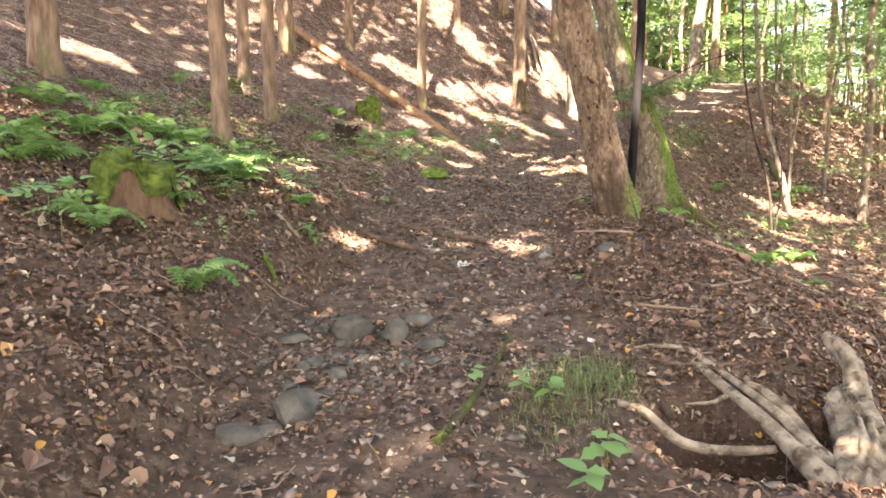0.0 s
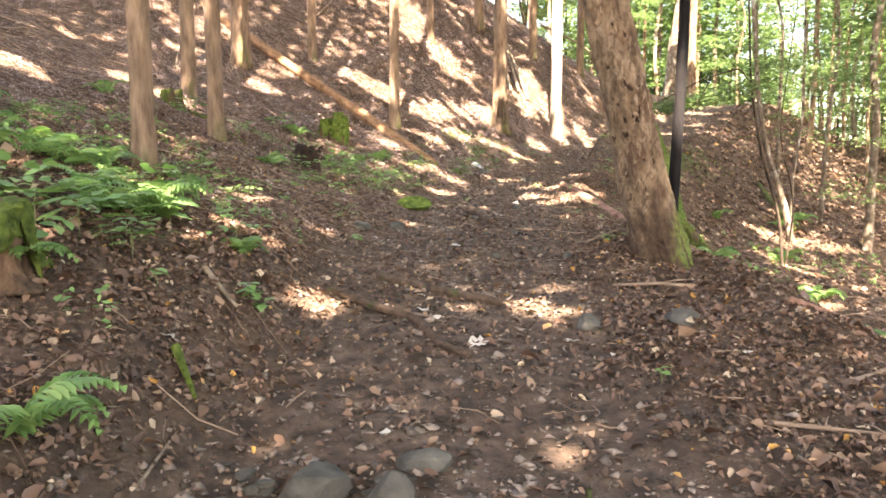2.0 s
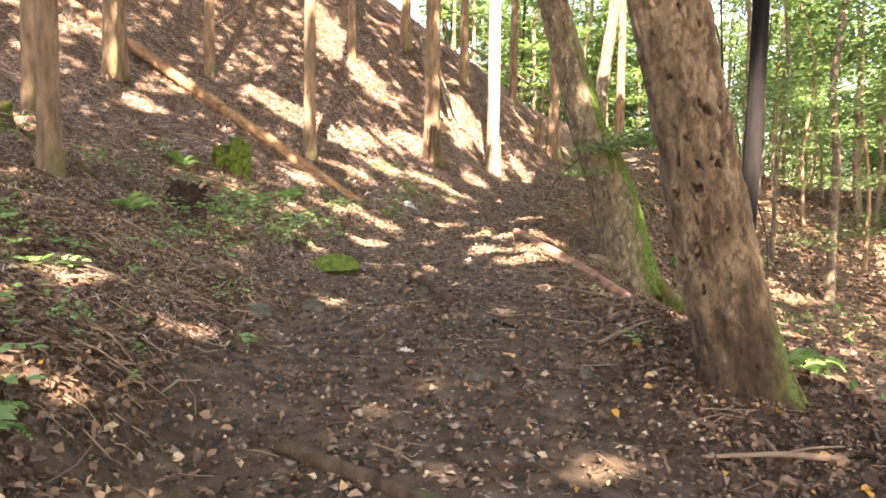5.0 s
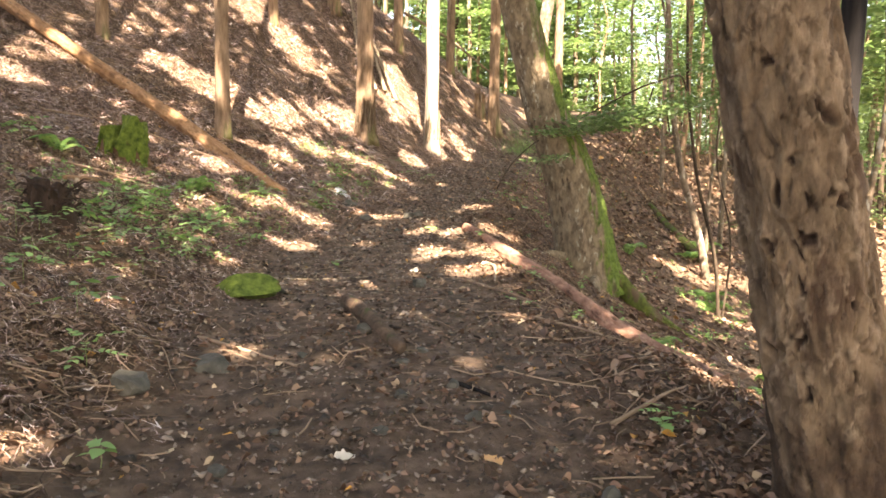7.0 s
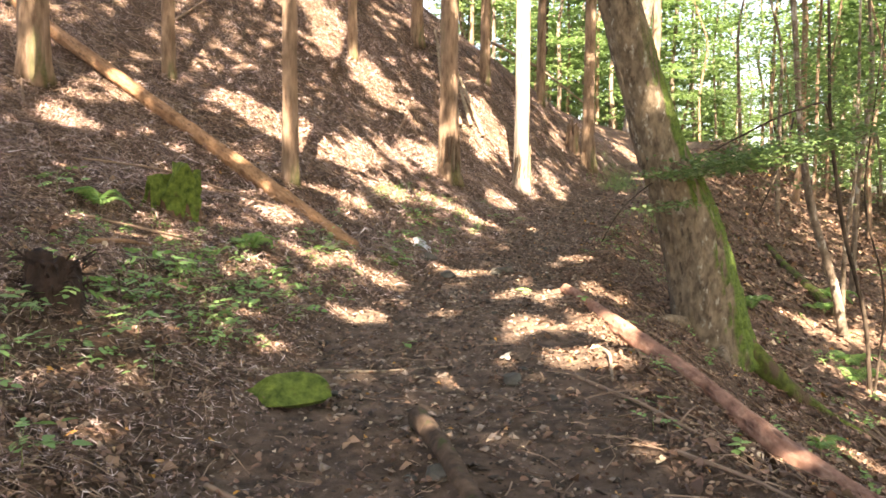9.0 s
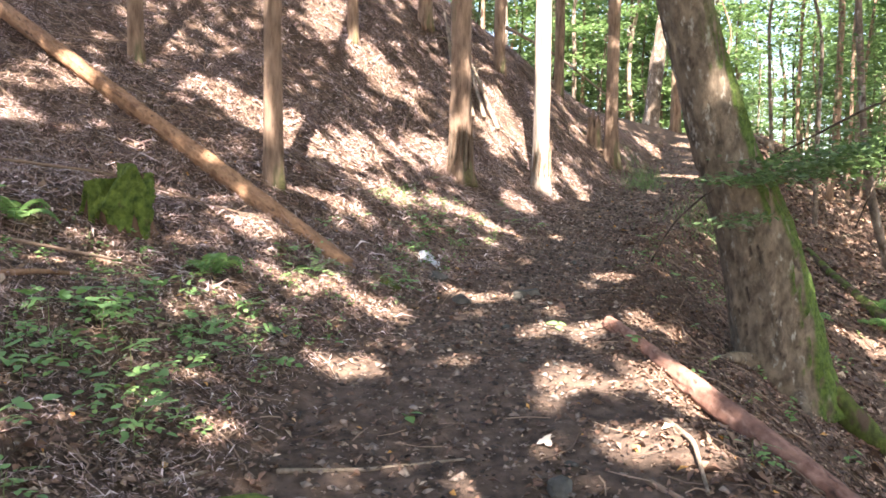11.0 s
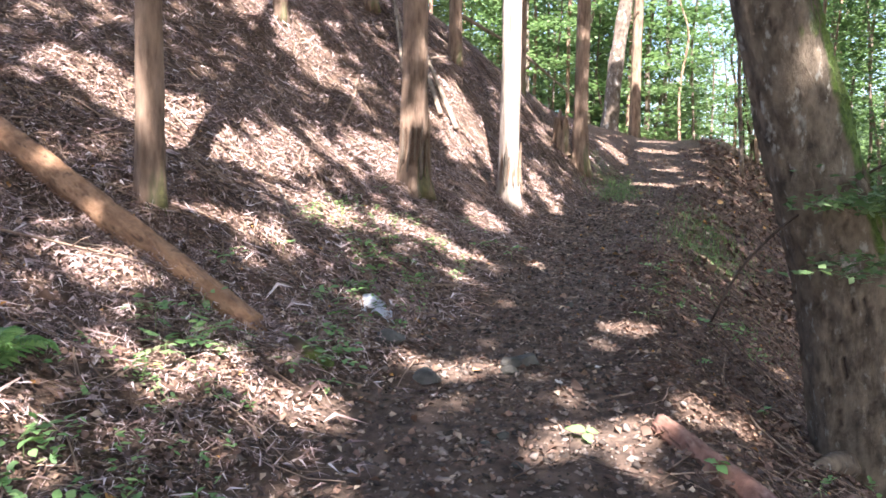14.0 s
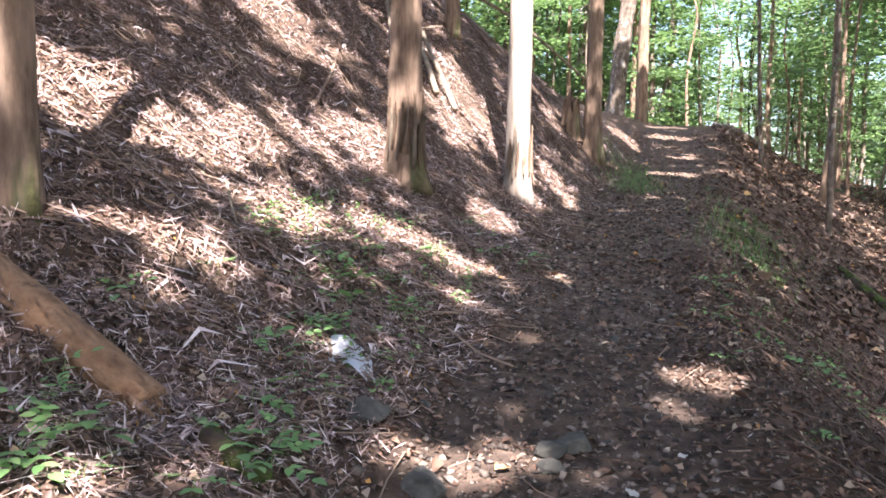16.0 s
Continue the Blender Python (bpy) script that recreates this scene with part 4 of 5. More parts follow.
for k, (x, y, dx, dy, r) in enumerate(((-2.0, 9.6, 0.9, -0.5, 0.014), (-2.4, 10.4, 1.1, -0.3, 0.012), (-1.9, 10.9, 0.7, -0.6, 0.012), (-3.3, 9.9, 0.9, 0.2, 0.016), (-1.6, 8.6, 0.5, -0.5, 0.01), (-3.4, 16.5, -0.8, 1.6, 0.02), (-4.4, 15.8, -0.5, 1.8, 0.022), (-2.6, 20.5, 0.5, 1.4, 0.02), (1.2, 21.2, 0.4, 1.6, 0.02), (-1.2, 16.2, 0.8, 0.3, 0.01), (0.4, 18.0, 0.6, -0.3, 0.012), (1.3, 18.2, 0.7, -0.5, 0.012), (-0.6, 16.6, 0.5, -0.2, 0.01), (1.8, 10.9, 0.3, -0.8, 0.014), (1.7, 12.2, 0.4, -1.2, 0.016), (2.1, 12.9, -0.2, -0.9, 0.02), (1.5, 9.1, 0.5, 0.1, 0.014), (1.9, 7.3, -0.6, 0.1, 0.018), (3.2, 7.4, 0.8, -0.3, 0.014), (2.0, 5.5, 0.6, 0.5, 0.016), (1.3, 5.0, 0.5, -0.2, 0.012))):
    stick([(x, y, 0.01), (x + dx * 0.5 + 0.05, y + dy * 0.5, 0.03), (x + dx, y + dy, 0.01)], r, "dry broken branch lying on dead leaves", DEAD_WOOD if k % 3 == 0 else STICK_WOOD, seed=50 + k, twigs=k % 3)
for k, (x, y, dx, dy) in enumerate(((2.7, 23.0, -0.25, 2.6), (2.95, 23.2, -0.3, 2.5), (3.2, 23.1, -0.5, 2.4), (2.4, 23.6, 0.1, 2.2))):
    stick([(x, y, 0.1), (x + dx * 0.5, y + dy * 0.5, 0.25), (x + dx, y + dy, 0.3)], 0.04, "bleached dead pole leaning on the slope", DEAD_WOOD, "dead_pole", seed=80 + k, twigs=2)
stick([(4.5, 28.6, 0.5), (6.0, 29.0, 0.9), (8.0, 29.5, 0.9)], 0.05, "thin dead trunk hung up between cedars", DEAD_WOOD, "dead_pole", seed=85)

# the bleached root plate at the trail's edge
ROOT = thing("exposed_roots", (1.75, 3.0, gz(1.75, 3.0)), "bleached exposed roots of a dead tree over a hollow", "roots")
for k, (pts, rads) in enumerate((
        (((1.11, 4.30, 0.37), (1.21, 4.25, 0.41), (1.40, 4.15, 0.42), (1.49, 3.95, 0.36), (1.56, 3.68, 0.32), (1.62, 3.42, 0.27), (1.65, 3.20, 0.21), (1.68, 3.02, 0.15)), (0.012, 0.014, 0.018, 0.024, 0.028, 0.036, 0.046, 0.06)),
        (((1.39, 3.92, 0.39), (1.42, 3.80, 0.35), (1.47, 3.62, 0.31), (1.53, 3.42, 0.26), (1.57, 3.18, 0.20), (1.60, 2.98, 0.15), (1.66, 2.90, 0.12)), (0.022, 0.03, 0.034, 0.04, 0.052, 0.07, 0.08)),
        (((1.56, 3.72, 0.35), (1.63, 3.66, 0.33), (1.68, 3.48, 0.28), (1.69, 3.34, 0.23), (1.67, 3.15, 0.18)), (0.02, 0.028, 0.034, 0.038, 0.03)),
        (((0.84, 3.45, 0.33), (0.95, 3.42, 0.31), (1.01, 3.34, 0.26), (1.08, 3.26, 0.21), (1.20, 3.25, 0.18), (1.37, 3.28, 0.16), (1.54, 3.30, 0.16)), (0.018, 0.026, 0.03, 0.031, 0.03, 0.028, 0.024)),
        (((1.11, 4.10, 0.36), (1.23, 4.08, 0.37), (1.34, 4.00, 0.35)), (0.008, 0.013, 0.006)),
        (((1.43, 3.62, 0.31), (1.34, 3.55, 0.30), (1.24, 3.50, 0.31), (1.18, 3.50, 0.31)), (0.016, 0.011, 0.008, 0.003)),
        (((1.17, 3.85, 0.28), (1.27, 3.83, 0.29), (1.36, 3.80, 0.30)), (0.006, 0.007, 0.006)),
        (((1.16, 4.25, 0.38), (1.05, 4.10, 0.32), (1.00, 3.80, 0.28), (1.01, 3.60, 0.26)), (0.02, 0.035, 0.03, 0.012)),
        (((1.65, 4.30, 0.37), (1.66, 4.15, 0.31), (1.75, 4.05, 0.29)), (0.02, 0.022, 0.006)),
        (((1.22, 3.50, 0.28), (1.19, 3.42, 0.26)), (0.006, 0.004)),
        (((1.10, 3.90, 0.32), (1.11, 3.70, 0.29), (1.12, 3.50, 0.24)), (0.025, 0.03, 0.02)))):
    part("root", tube("root", pts, [0.78 * q for q in rads], BARK_ROT if k in (7, 10) else ROOT_WOOD, 16, 0.22, None, 60 + k, 0.012, True, 0.06, 0.16), ROOT)
part("root_crown", tube("root_crown", ((2.08, 3.75, 0.29), (2.06, 3.65, 0.24), (2.00, 3.40, 0.19), (1.90, 3.15, 0.16), (1.76, 2.95, 0.12), (1.61, 2.80, 0.05)), [0.04, 0.09, 0.11, 0.12, 0.12, 0.1], ROOT_WOOD, 44, 0.3, None, 70, 0.015, True, 0.1, 0.35), ROOT, "knotty pale root crown")
part("root_stub", tube("root_stub", ((2.24, 4.25, 0.46), (2.27, 4.15, 0.43), (2.27, 4.00, 0.36), (2.21, 3.85, 0.27), (2.09, 3.60, 0.20)), [0.035, 0.05, 0.05, 0.055, 0.065], ROOT_WOOD, 22, 0.2, None, 71, 0.015, True, 0.08, 0.25), ROOT, "upturned pale root stub")

# ---- white plastic sheet ----
bm = bmesh.new()
cols, rows_n = 7, 13
grid = []
for i in range(rows_n):
    t = i / (rows_n - 1)
    cx0, cy0 = 1.10 + 0.21 * t + 0.03 * math.sin(t * 5), 17.14 - 0.36 * t
    wide = 0.035 + 0.085 * math.exp(-((t - 0.35) / 0.22) ** 2) + 0.04 * math.exp(-((t - 0.7) / 0.2) ** 2)
    line = []
    for j in range(cols):
        q = j / (cols - 1) - 0.5
        x, y = cx0 + q * wide * 2 * 0.9, cy0 + q * wide * 2 * 0.45
        line.append(bm.verts.new((x, y, gz(x, y) + 0.03 + 0.03 * math.sin(q * 5 + t * 4) + 0.02 * math.sin(t * 11))))
    grid.append(line)
for i in range(rows_n - 1):
    for j in range(cols - 1):
        bm.faces.new((grid[i][j], grid[i][j + 1], grid[i + 1][j + 1], grid[i + 1][j]))
bmesh.ops.solidify(bm, geom=bm.faces[:], thickness=0.003)
me = bpy.data.meshes.new("plastic_sheet")
bm.to_mesh(me)
bm.free()
me.materials.append(CLOTH)
me.shade_smooth()
tagged(new("plastic_sheet", me), "crumpled scrap of white plastic sheet on dead leaves", "litter")


# ---- plants ----
def frond_mesh(k, length=0.42):
    r = np.random.default_rng(300 + k)
    vs, fs = [], []
    n = 15
    for i in range(n):
        t = (i + 1) / n
        x, z = length * t, 0.16 * math.sin(t * 2.4) - 0.10 * t * t
        w = 0.13 * math.sin(math.pi * min(1, t * 0.85 + 0.16)) + 0.008
        for s in (-1, 1):
            b = len(vs)
            tip = (x + w * 0.35, s * w, z - 0.03 + r.normal(0, 0.006))
            vs += [(x - 0.012, 0, z), (x + 0.1 * w, s * w * 0.5, z + 0.008), tip, (x + 0.02 + 0.25 * w, s * w * 0.5, z - 0.004), (x + 0.012, 0, z)]
            fs += [(b, b + 1, b + 2), (b, b + 2, b + 3), (b, b + 3, b + 4)]
    b = len(vs)
    for i in range(n + 1):
        t = i / n
        z = 0.16 * math.sin(t * 2.4) - 0.10 * t * t
        vs += [(length * t, -0.003, z - 0.002), (length * t, 0.003, z - 0.002)]
    for i in range(n):
        fs.append((b + 2 * i, b + 2 * i + 1, b + 2 * i + 3))
        fs.append((b + 2 * i, b + 2 * i + 3, b + 2 * i + 2))
    return mesh_of("frond", np.array(vs), [tuple(q) for q in fs], HERB)


FRONDS = [frond_mesh(k) for k in range(3)]


def fern(x, y, size, label, n=6, seed=0, turn=0.0, spread_to=6.28):
    r = np.random.default_rng(400 + seed)
    ob = thing("fern", (x, y, gz(x, y)), label, "fern", "ferns")
    for k in range(n):
        f = new("frond", FRONDS[k % 3])
        f.parent = ob
        f.rotation_euler = (r.normal(0, 0.2), r.uniform(-0.45, 0.1), turn + spread_to * (k + r.uniform(-0.25, 0.25)) / n)
        s = size * r.uniform(0.75, 1.15)
        f.scale = (s, s, s)
    return ob


def blade_leaf(k, length=0.1, lobes=0):
    n = 7
    vs, fs = [], []
    for i in range(n):
        t = i / (n - 1)
        w = length * 0.36 * math.sin(math.pi * t ** 0.8) * (1 + (0.25 * math.cos(i * 3.1) if lobes else 0))
        droop = -0.25 * length * t * t
        vs += [(length * t, -w, droop + 0.12 * w), (length * t, 0, droop), (length * t, w, droop + 0.12 * w)]
    for i in range(n - 1):
        b = 3 * i
        fs += [(b, b + 1, b + 4, b + 3), (b + 1, b + 2, b + 5, b + 4)]
    return mesh_of("leaf", np.array(vs), fs, HERB, True)


def compound_leaf(k, pairs, length=0.13, size=0.05):
    """A leaf of several leaflets on one stalk."""
    spots = [(length, 0.0, size * 1.15)]
    for i in range(pairs):
        t = length * (0.45 + 0.5 * i / pairs)
        spots += [(t, 1.0 - 0.2 * i, size), (t, -1.0 + 0.2 * i, size)]
    vs, fs = [(0, -0.0012, 0), (0, 0.0012, 0), (length, 0, -0.02)], [(0, 1, 2)]
    for x0, turn, ln in spots:
        c, q = math.cos(turn), math.sin(turn)
        b0 = len(vs)
        for i in range(5):
            t = i / 4
            w = ln * 0.33 * math.sin(math.pi * (0.08 + 0.92 * t) ** 0.85)
            for e in (-1, 0, 1):
                px, py = ln * t, e * w
                vs.append((x0 + px * c - py * q, px * q + py * c, -0.15 * ln * t * t + 0.15 * w * abs(e) - 0.15 * x0 * x0 / length))
        for i in range(4):
            b = b0 + 3 * i
            fs += [(b, b + 1, b + 4, b + 3), (b + 1, b + 2, b + 5, b + 4)]
    return mesh_of("leaf", np.array(vs), fs, HERB, True)


LEAVES = [compound_leaf(0, 1), compound_leaf(1, 2, 0.14, 0.042), compound_leaf(2, 3, 0.15, 0.036)]
SIMPLE = [blade_leaf(0), blade_leaf(1, 0.1, 1), blade_leaf(2, 0.12)]
STEM = tube("stem", [(0, 0, -0.02), (0.005, 0, 0.06), (0, 0.006, 0.13), (0.01, 0.01, 0.2)], [0.003, 0.0025, 0.002, 0.0015], GRASS, 5, 0.0)


def herb(x, y, size, label, n=7, seed=0, high=0.16):
    """A seedling: a stem with leaves round it in whorls."""
    r = np.random.default_rng(500 + seed)
    ob = thing("seedling", (x, y, gz(x, y)), label, "plant", "herbs")
    st = new("stem", STEM)
    st.parent = ob
    st.scale = (1, 1, high / 0.2)
    for k in range(n):
        f = new("leaf", (SIMPLE if seed < 30 else LEAVES)[(k + seed) % 3])
        f.parent = ob
        f.location = (0, 0, high * (1 - 0.5 * (k / n)))
        f.rotation_euler = (r.normal(0, 0.25), r.uniform(-0.4, 0.2), 2.4 * k + r.normal(0, 0.3))
        s = size * r.uniform(0.7, 1.2) * (1.0 if seed < 30 else 1.35)
        f.scale = (s, s, s)
    return ob


F1 = "light green fern with arching feathery fronds"
fern(-1.5, 4.3, 0.75, "young fern with bright serrated fronds on the bank", 4, 1, -1.2, 3.0)
for k, (x, y, s, n) in enumerate(((-2.25, 4.75, 0.8, 6), (-3.1, 6.47, 0.9, 7), (-2.95, 6.85, 0.8, 6), (-2.97, 5.6, 0.9, 6), (-3.25, 5.6, 0.9, 6), (-2.05, 6.55, 0.85, 7), (-2.0, 7.35, 0.8, 6), (-2.77, 8.3, 0.8, 6), (-2.7, 7.45, 0.9, 6), (-1.35, 7.0, 0.5, 5), (-3.6, 6.9, 0.9, 6), (-3.5, 7.8, 0.8, 6), (-2.35, 7.0, 0.7, 5), (-2.2, 8.0, 0.6, 5), (-3.9, 5.9, 0.9, 6), (-1.9, 6.9, 1.0, 5), (-0.72, 14.85, 0.7, 7), (-2.1, 14.75, 0.7, 6), (-3.3, 11.0, 0.6, 5), (-4.1, 11.8, 0.7, 5), (-2.0, 11.5, 0.6, 5), (9.4, 20.6, 1.2, 6), (10.3, 21.5, 1.2, 6), (4.6, 11.5, 0.8, 6), (5.3, 12.6, 0.9, 6), (6.0, 13.4, 1.0, 6), (4.2, 13.2, 0.6, 5), (6.8, 14.2, 1.0, 6), (7.6, 17.2, 1.0, 6), (8.3, 18.2, 1.1, 6), (7.0, 19.0, 0.9, 6), (5.0, 10.3, 0.9, 6), (3.9, 10.0, 0.7, 5), (2.75, 9.0, 0.6, 5))):
    fern(x, y, s, F1, n, 10 + k)
fr = np.random.default_rng(55)
for k in range(9):
    fern(fr.uniform(-4.6, -1.9), fr.uniform(5.0, 9.6), fr.uniform(0.5, 0.95), F1, int(fr.integers(5, 8)), 60 + k)
H1 = "low seedling with oval green leaves"
for k, (x, y, s, n, h) in enumerate(((-1.5, 5.72, 0.7, 5, 0.1), (-1.11, 6.19, 0.7, 6, 0.1), (-1.31, 6.9, 1.2, 8, 0.15), (-1.16, 6.24, 0.9, 6, 0.1), (-1.06, 6.18, 0.8, 5, 0.08), (-1.75, 6.75, 1.3, 9, 0.2), (0.16, 3.74, 0.75, 4, 0.12), (0.4, 3.62, 0.8, 6, 0.16), (0.52, 3.5, 0.8, 6, 0.14), (0.68, 2.95, 1.1, 6, 0.15), (0.56, 2.75, 1.0, 5, 0.1), (0.97, 5.35, 0.5, 4, 0.08), (-0.72, 9.09, 0.8, 5, 0.1), (2.13, 10.84, 0.7, 5, 0.1), (2.35, 11.3, 0.6, 4, 0.1), (0.65, 13.11, 0.8, 3, 0.04), (2.05, 14.9, 0.9, 4, 0.06), (1.65, 8.9, 0.9, 4, 0.06), (2.5, 14.4, 0.7, 4, 0.08), (3.6, 15.6, 0.6, 4, 0.08))):
    herb(x, y, s, H1, n, k, h)
H2 = "leafy green herb in a loose patch on the bank"
for k, (x, y, s, n, h) in enumerate(((-1.16, 12.99, 1.0, 9, 0.2), (-1.11, 13.48, 1.0, 9, 0.22), (-0.81, 12.66, 1.0, 8, 0.15), (-0.49, 13.4, 0.9, 8, 0.16), (-0.29, 13.91, 0.8, 8, 0.16), (-1.2, 12.61, 1.1, 9, 0.2), (-0.69, 12.75, 1.0, 7, 0.14), (-0.16, 13.62, 0.9, 6, 0.1), (-0.85, 13.1, 1.0, 8, 0.18), (-1.0, 13.8, 0.9, 8, 0.18), (-0.6, 13.75, 0.8, 7, 0.14), (-1.45, 12.2, 1.0, 8, 0.18), (-1.05, 12.0, 1.0, 8, 0.16), (-1.5, 11.3, 1.0, 8, 0.16), (-1.4, 10.7, 1.0, 8, 0.16), (-1.3, 13.2, 0.9, 8, 0.2), (-0.47, 14.4, 0.8, 7, 0.12))):
    herb(x, y, s, H2, n, 30 + k, h)
for k, (x, y, s, n, h) in enumerate(((0.02, 16.1, 0.8, 5, 0.14), (-0.1, 15.4, 0.9, 6, 0.1), (0.02, 15.6, 1.1, 7, 0.12), (0.12, 15.75, 1.0, 6, 0.1), (0.63, 15.95, 0.9, 6, 0.08), (0.8, 15.85, 0.9, 6, 0.08), (1.29, 17.92, 0.9, 7, 0.12), (1.15, 17.6, 0.9, 7, 0.1), (0.97, 17.31, 0.9, 7, 0.1), (1.05, 17.2, 0.7, 6, 0.08), (1.65, 17.84, 0.8, 7, 0.1), (3.05, 19.5, 0.8, 7, 0.16), (0.7, 16.9, 0.7, 6, 0.06), (4.3, 17.25, 0.9, 7, 0.12), (4.5, 17.0, 0.8, 7, 0.12), (3.5, 17.04, 0.7, 5, 0.08), (0.75, 18.1, 0.6, 6, 0.1), (1.5, 18.5, 0.7, 7, 0.1), (-0.2, 15.7, 0.8, 7, 0.14), (0.55, 15.6, 0.7, 5, 0.08), (4.0, 18.0, 0.8, 6, 0.1), (4.4, 18.6, 0.8, 6, 0.12))):
    herb(x, y, s, H2, n, 60 + k, h)

hr = np.random.default_rng(77)
for k in range(26):
    y = hr.uniform(9.8, 14.6)
    x = float(trail_x(y)) - 1.0 - 0.1 * (y - 9.8) + hr.normal(-0.75, 0.4)
    herb(x, y, hr.uniform(0.55, 1.0), H2, int(hr.integers(5, 9)), 100 + k, hr.uniform(0.07, 0.18))
for k in range(34):
    y = hr.uniform(5.2, 10.5)
    x = hr.uniform(-4.2, -1.7)
    herb(x, y, hr.uniform(0.6, 1.1), H2, int(hr.integers(5, 9)), 150 + k, hr.uniform(0.08, 0.2))
for k in range(26):
    y = hr.uniform(15.5, 20.5)
    x = float(trail_x(y)) - hr.uniform(1.1, 2.6)
    herb(x, y, hr.uniform(0.4, 0.8), H2, int(hr.integers(4, 8)), 190 + k, hr.uniform(0.05, 0.14))
for k in range(14):
    y = hr.uniform(8.5, 17)
    x = float(trail_x(y)) + hr.uniform(1.2, 3.0)
    herb(x, y, hr.uniform(0.4, 0.8), H1, int(hr.integers(3, 6)), 220 + k, hr.uniform(0.05, 0.12))


for k, (x, y, z) in enumerate(((-2.4, 6.0, 1.5), (-2.15, 5.85, 1.4), (-1.95, 5.9, 1.4), (-1.8, 6.2, 1.3), (-2.25, 6.2, 1.5), (-2.6, 6.1, 1.4), (-2.05, 6.3, 1.2), (-1.4, 7.05, 1.0), (-2.45, 4.6, 1.2), (-2.3, 4.45, 1.1), (-3.05, 5.6, 1.3), (-2.0, 6.75, 1.2), (-3.3, 12.6, 1.0), (-2.5, 12.2, 1.0), (-1.7, 11.7, 1.0), (-2.4, 14.6, 1.0))):
    herb(x, y, z, "spreading herb with large divided light green leaves", 9, 250 + k, 0.24)


def ground_cover(n, y0, y1, u0, u1, size, seed, label, thin=0.0):
    """Countless plantlets: whorls of small leaves close to the soil, in drifts."""
    r = np.random.default_rng(seed)
    py = r.uniform(y0, y1, n)
    px = trail_x(py) + r.uniform(u0, u1, n)
    ok = (vnoise(px * 0.8, py * 0.8, seed) + 0.6 * vnoise(px * 2.3, py * 2.3, seed + 1) > thin) & (wear(px, py) < 0.3)
    px, py = px[ok], py[ok]
    k = 7
    cx, cy = np.repeat(px, k), np.repeat(py, k)
    a, d = r.uniform(0, 6.28, len(cx)), size * r.uniform(0.2, 1.6, len(cx))
    cx, cy = cx + np.cos(a) * d, cy + np.sin(a) * d
    v, f = leaves_data(np.stack([cx, cy, ground(cx, cy) + r.uniform(0.03, 0.11, len(cx))], 1), size * 1.5, size * 0.8, 0.4, 0.25, r, None, True)
    return tagged(new("ground_cover", mesh_of("ground_cover", v, f, HERB)), label, "plants", kind="stuff")


ground_cover(850, 7.5, 15.0, -4.6, -1.05, 0.028, 81, "low green plantlets covering the bank in drifts", 0.06)
ground_cover(260, 5.0, 8.0, -4.6, -1.4, 0.035, 82, "low green plantlets among the ferns", 0.05)
ground_cover(420, 15.0, 21.5, -2.6, -0.95, 0.026, 83, "low green plantlets at the foot of the steep bank", 0.16)
ground_cover(800, 8.0, 20.0, 2.2, 8.0, 0.04, 84, "low green plantlets in the hollow", 0.1)
ground_cover(160, 17.0, 26.0, 1.0, 2.2, 0.03, 85, "low green plantlets along the trail's outer shoulder", 0.05)


def grass(spots, label, seed, mat=GRASS):
    r = np.random.default_rng(seed)
    vs, fs = [], []
    for x, y, rad, n, tall in spots:
        for k in range(n):
            px, py = x + r.normal(0, rad), y + r.normal(0, rad)
            z, a, h = gz(px, py) - 0.01, r.uniform(0, 6.28), tall * r.uniform(0.5, 1.2)
            dx, dy, w = math.cos(a) * h * r.uniform(0.5, 1.5), math.sin(a) * h * r.uniform(0.5, 1.5), 0.0012 + 0.006 * tall
            b = len(vs)
            nx, ny = -math.sin(a) * w, math.cos(a) * w
            vs += [(px - nx, py - ny, z), (px + nx, py + ny, z), (px + dx * 0.4 - nx * 0.8, py + dy * 0.4 - ny * 0.8, z + h * 0.7), (px + dx * 0.4 + nx * 0.8, py + dy * 0.4 + ny * 0.8, z + h * 0.7), (px + dx, py + dy, z + h * 0.75)]
            fs += [(b, b + 1, b + 3), (b, b + 3, b + 2), (b + 2, b + 3, b + 4)]
    return tagged(new("grass", mesh_of("grass", np.array(vs), np.array(fs), mat)), label, "grass", kind="stuff")


grass([(0.6, 3.6, 0.16, 420, 0.1), (0.75, 3.85, 0.13, 320, 0.11), (0.5, 3.3, 0.12, 160, 0.08), (0.9, 3.75, 0.1, 160, 0.1)], "tuft of fine pale green grass on the trail's edge", 1)
grass([(6.9, 25.2, 0.3, 260, 0.2), (7.3, 26.0, 0.3, 260, 0.22), (7.7, 27.0, 0.35, 260, 0.22), (8.1, 28.0, 0.3, 160, 0.2)], "bright green fringe of grass on the bank at the bend", 2, HERB)
grass([(6.0, 20.6, 0.35, 130, 0.16), (6.5, 21.3, 0.3, 260, 0.2), (7.2, 22.2, 0.3, 300, 0.22), (7.9, 23.0, 0.35, 240, 0.2), (5.4, 19.6, 0.3, 80, 0.12), (8.7, 24.2, 0.4, 180, 0.2), (5.6, 18.4, 0.3, 60, 0.12)], "low green grass along the trail's outer shoulder", 3, HERB)
grass([(2.3, 8.4, 0.12, 50, 0.12), (2.5, 9.0, 0.2, 60, 0.12), (3.2, 9.5, 0.4, 80, 0.15), (4.5, 11.0, 0.6, 120, 0.15), (5.0, 9.0, 0.6, 120, 0.15)], "thin grass on the downhill side of the leaning tree", 4)

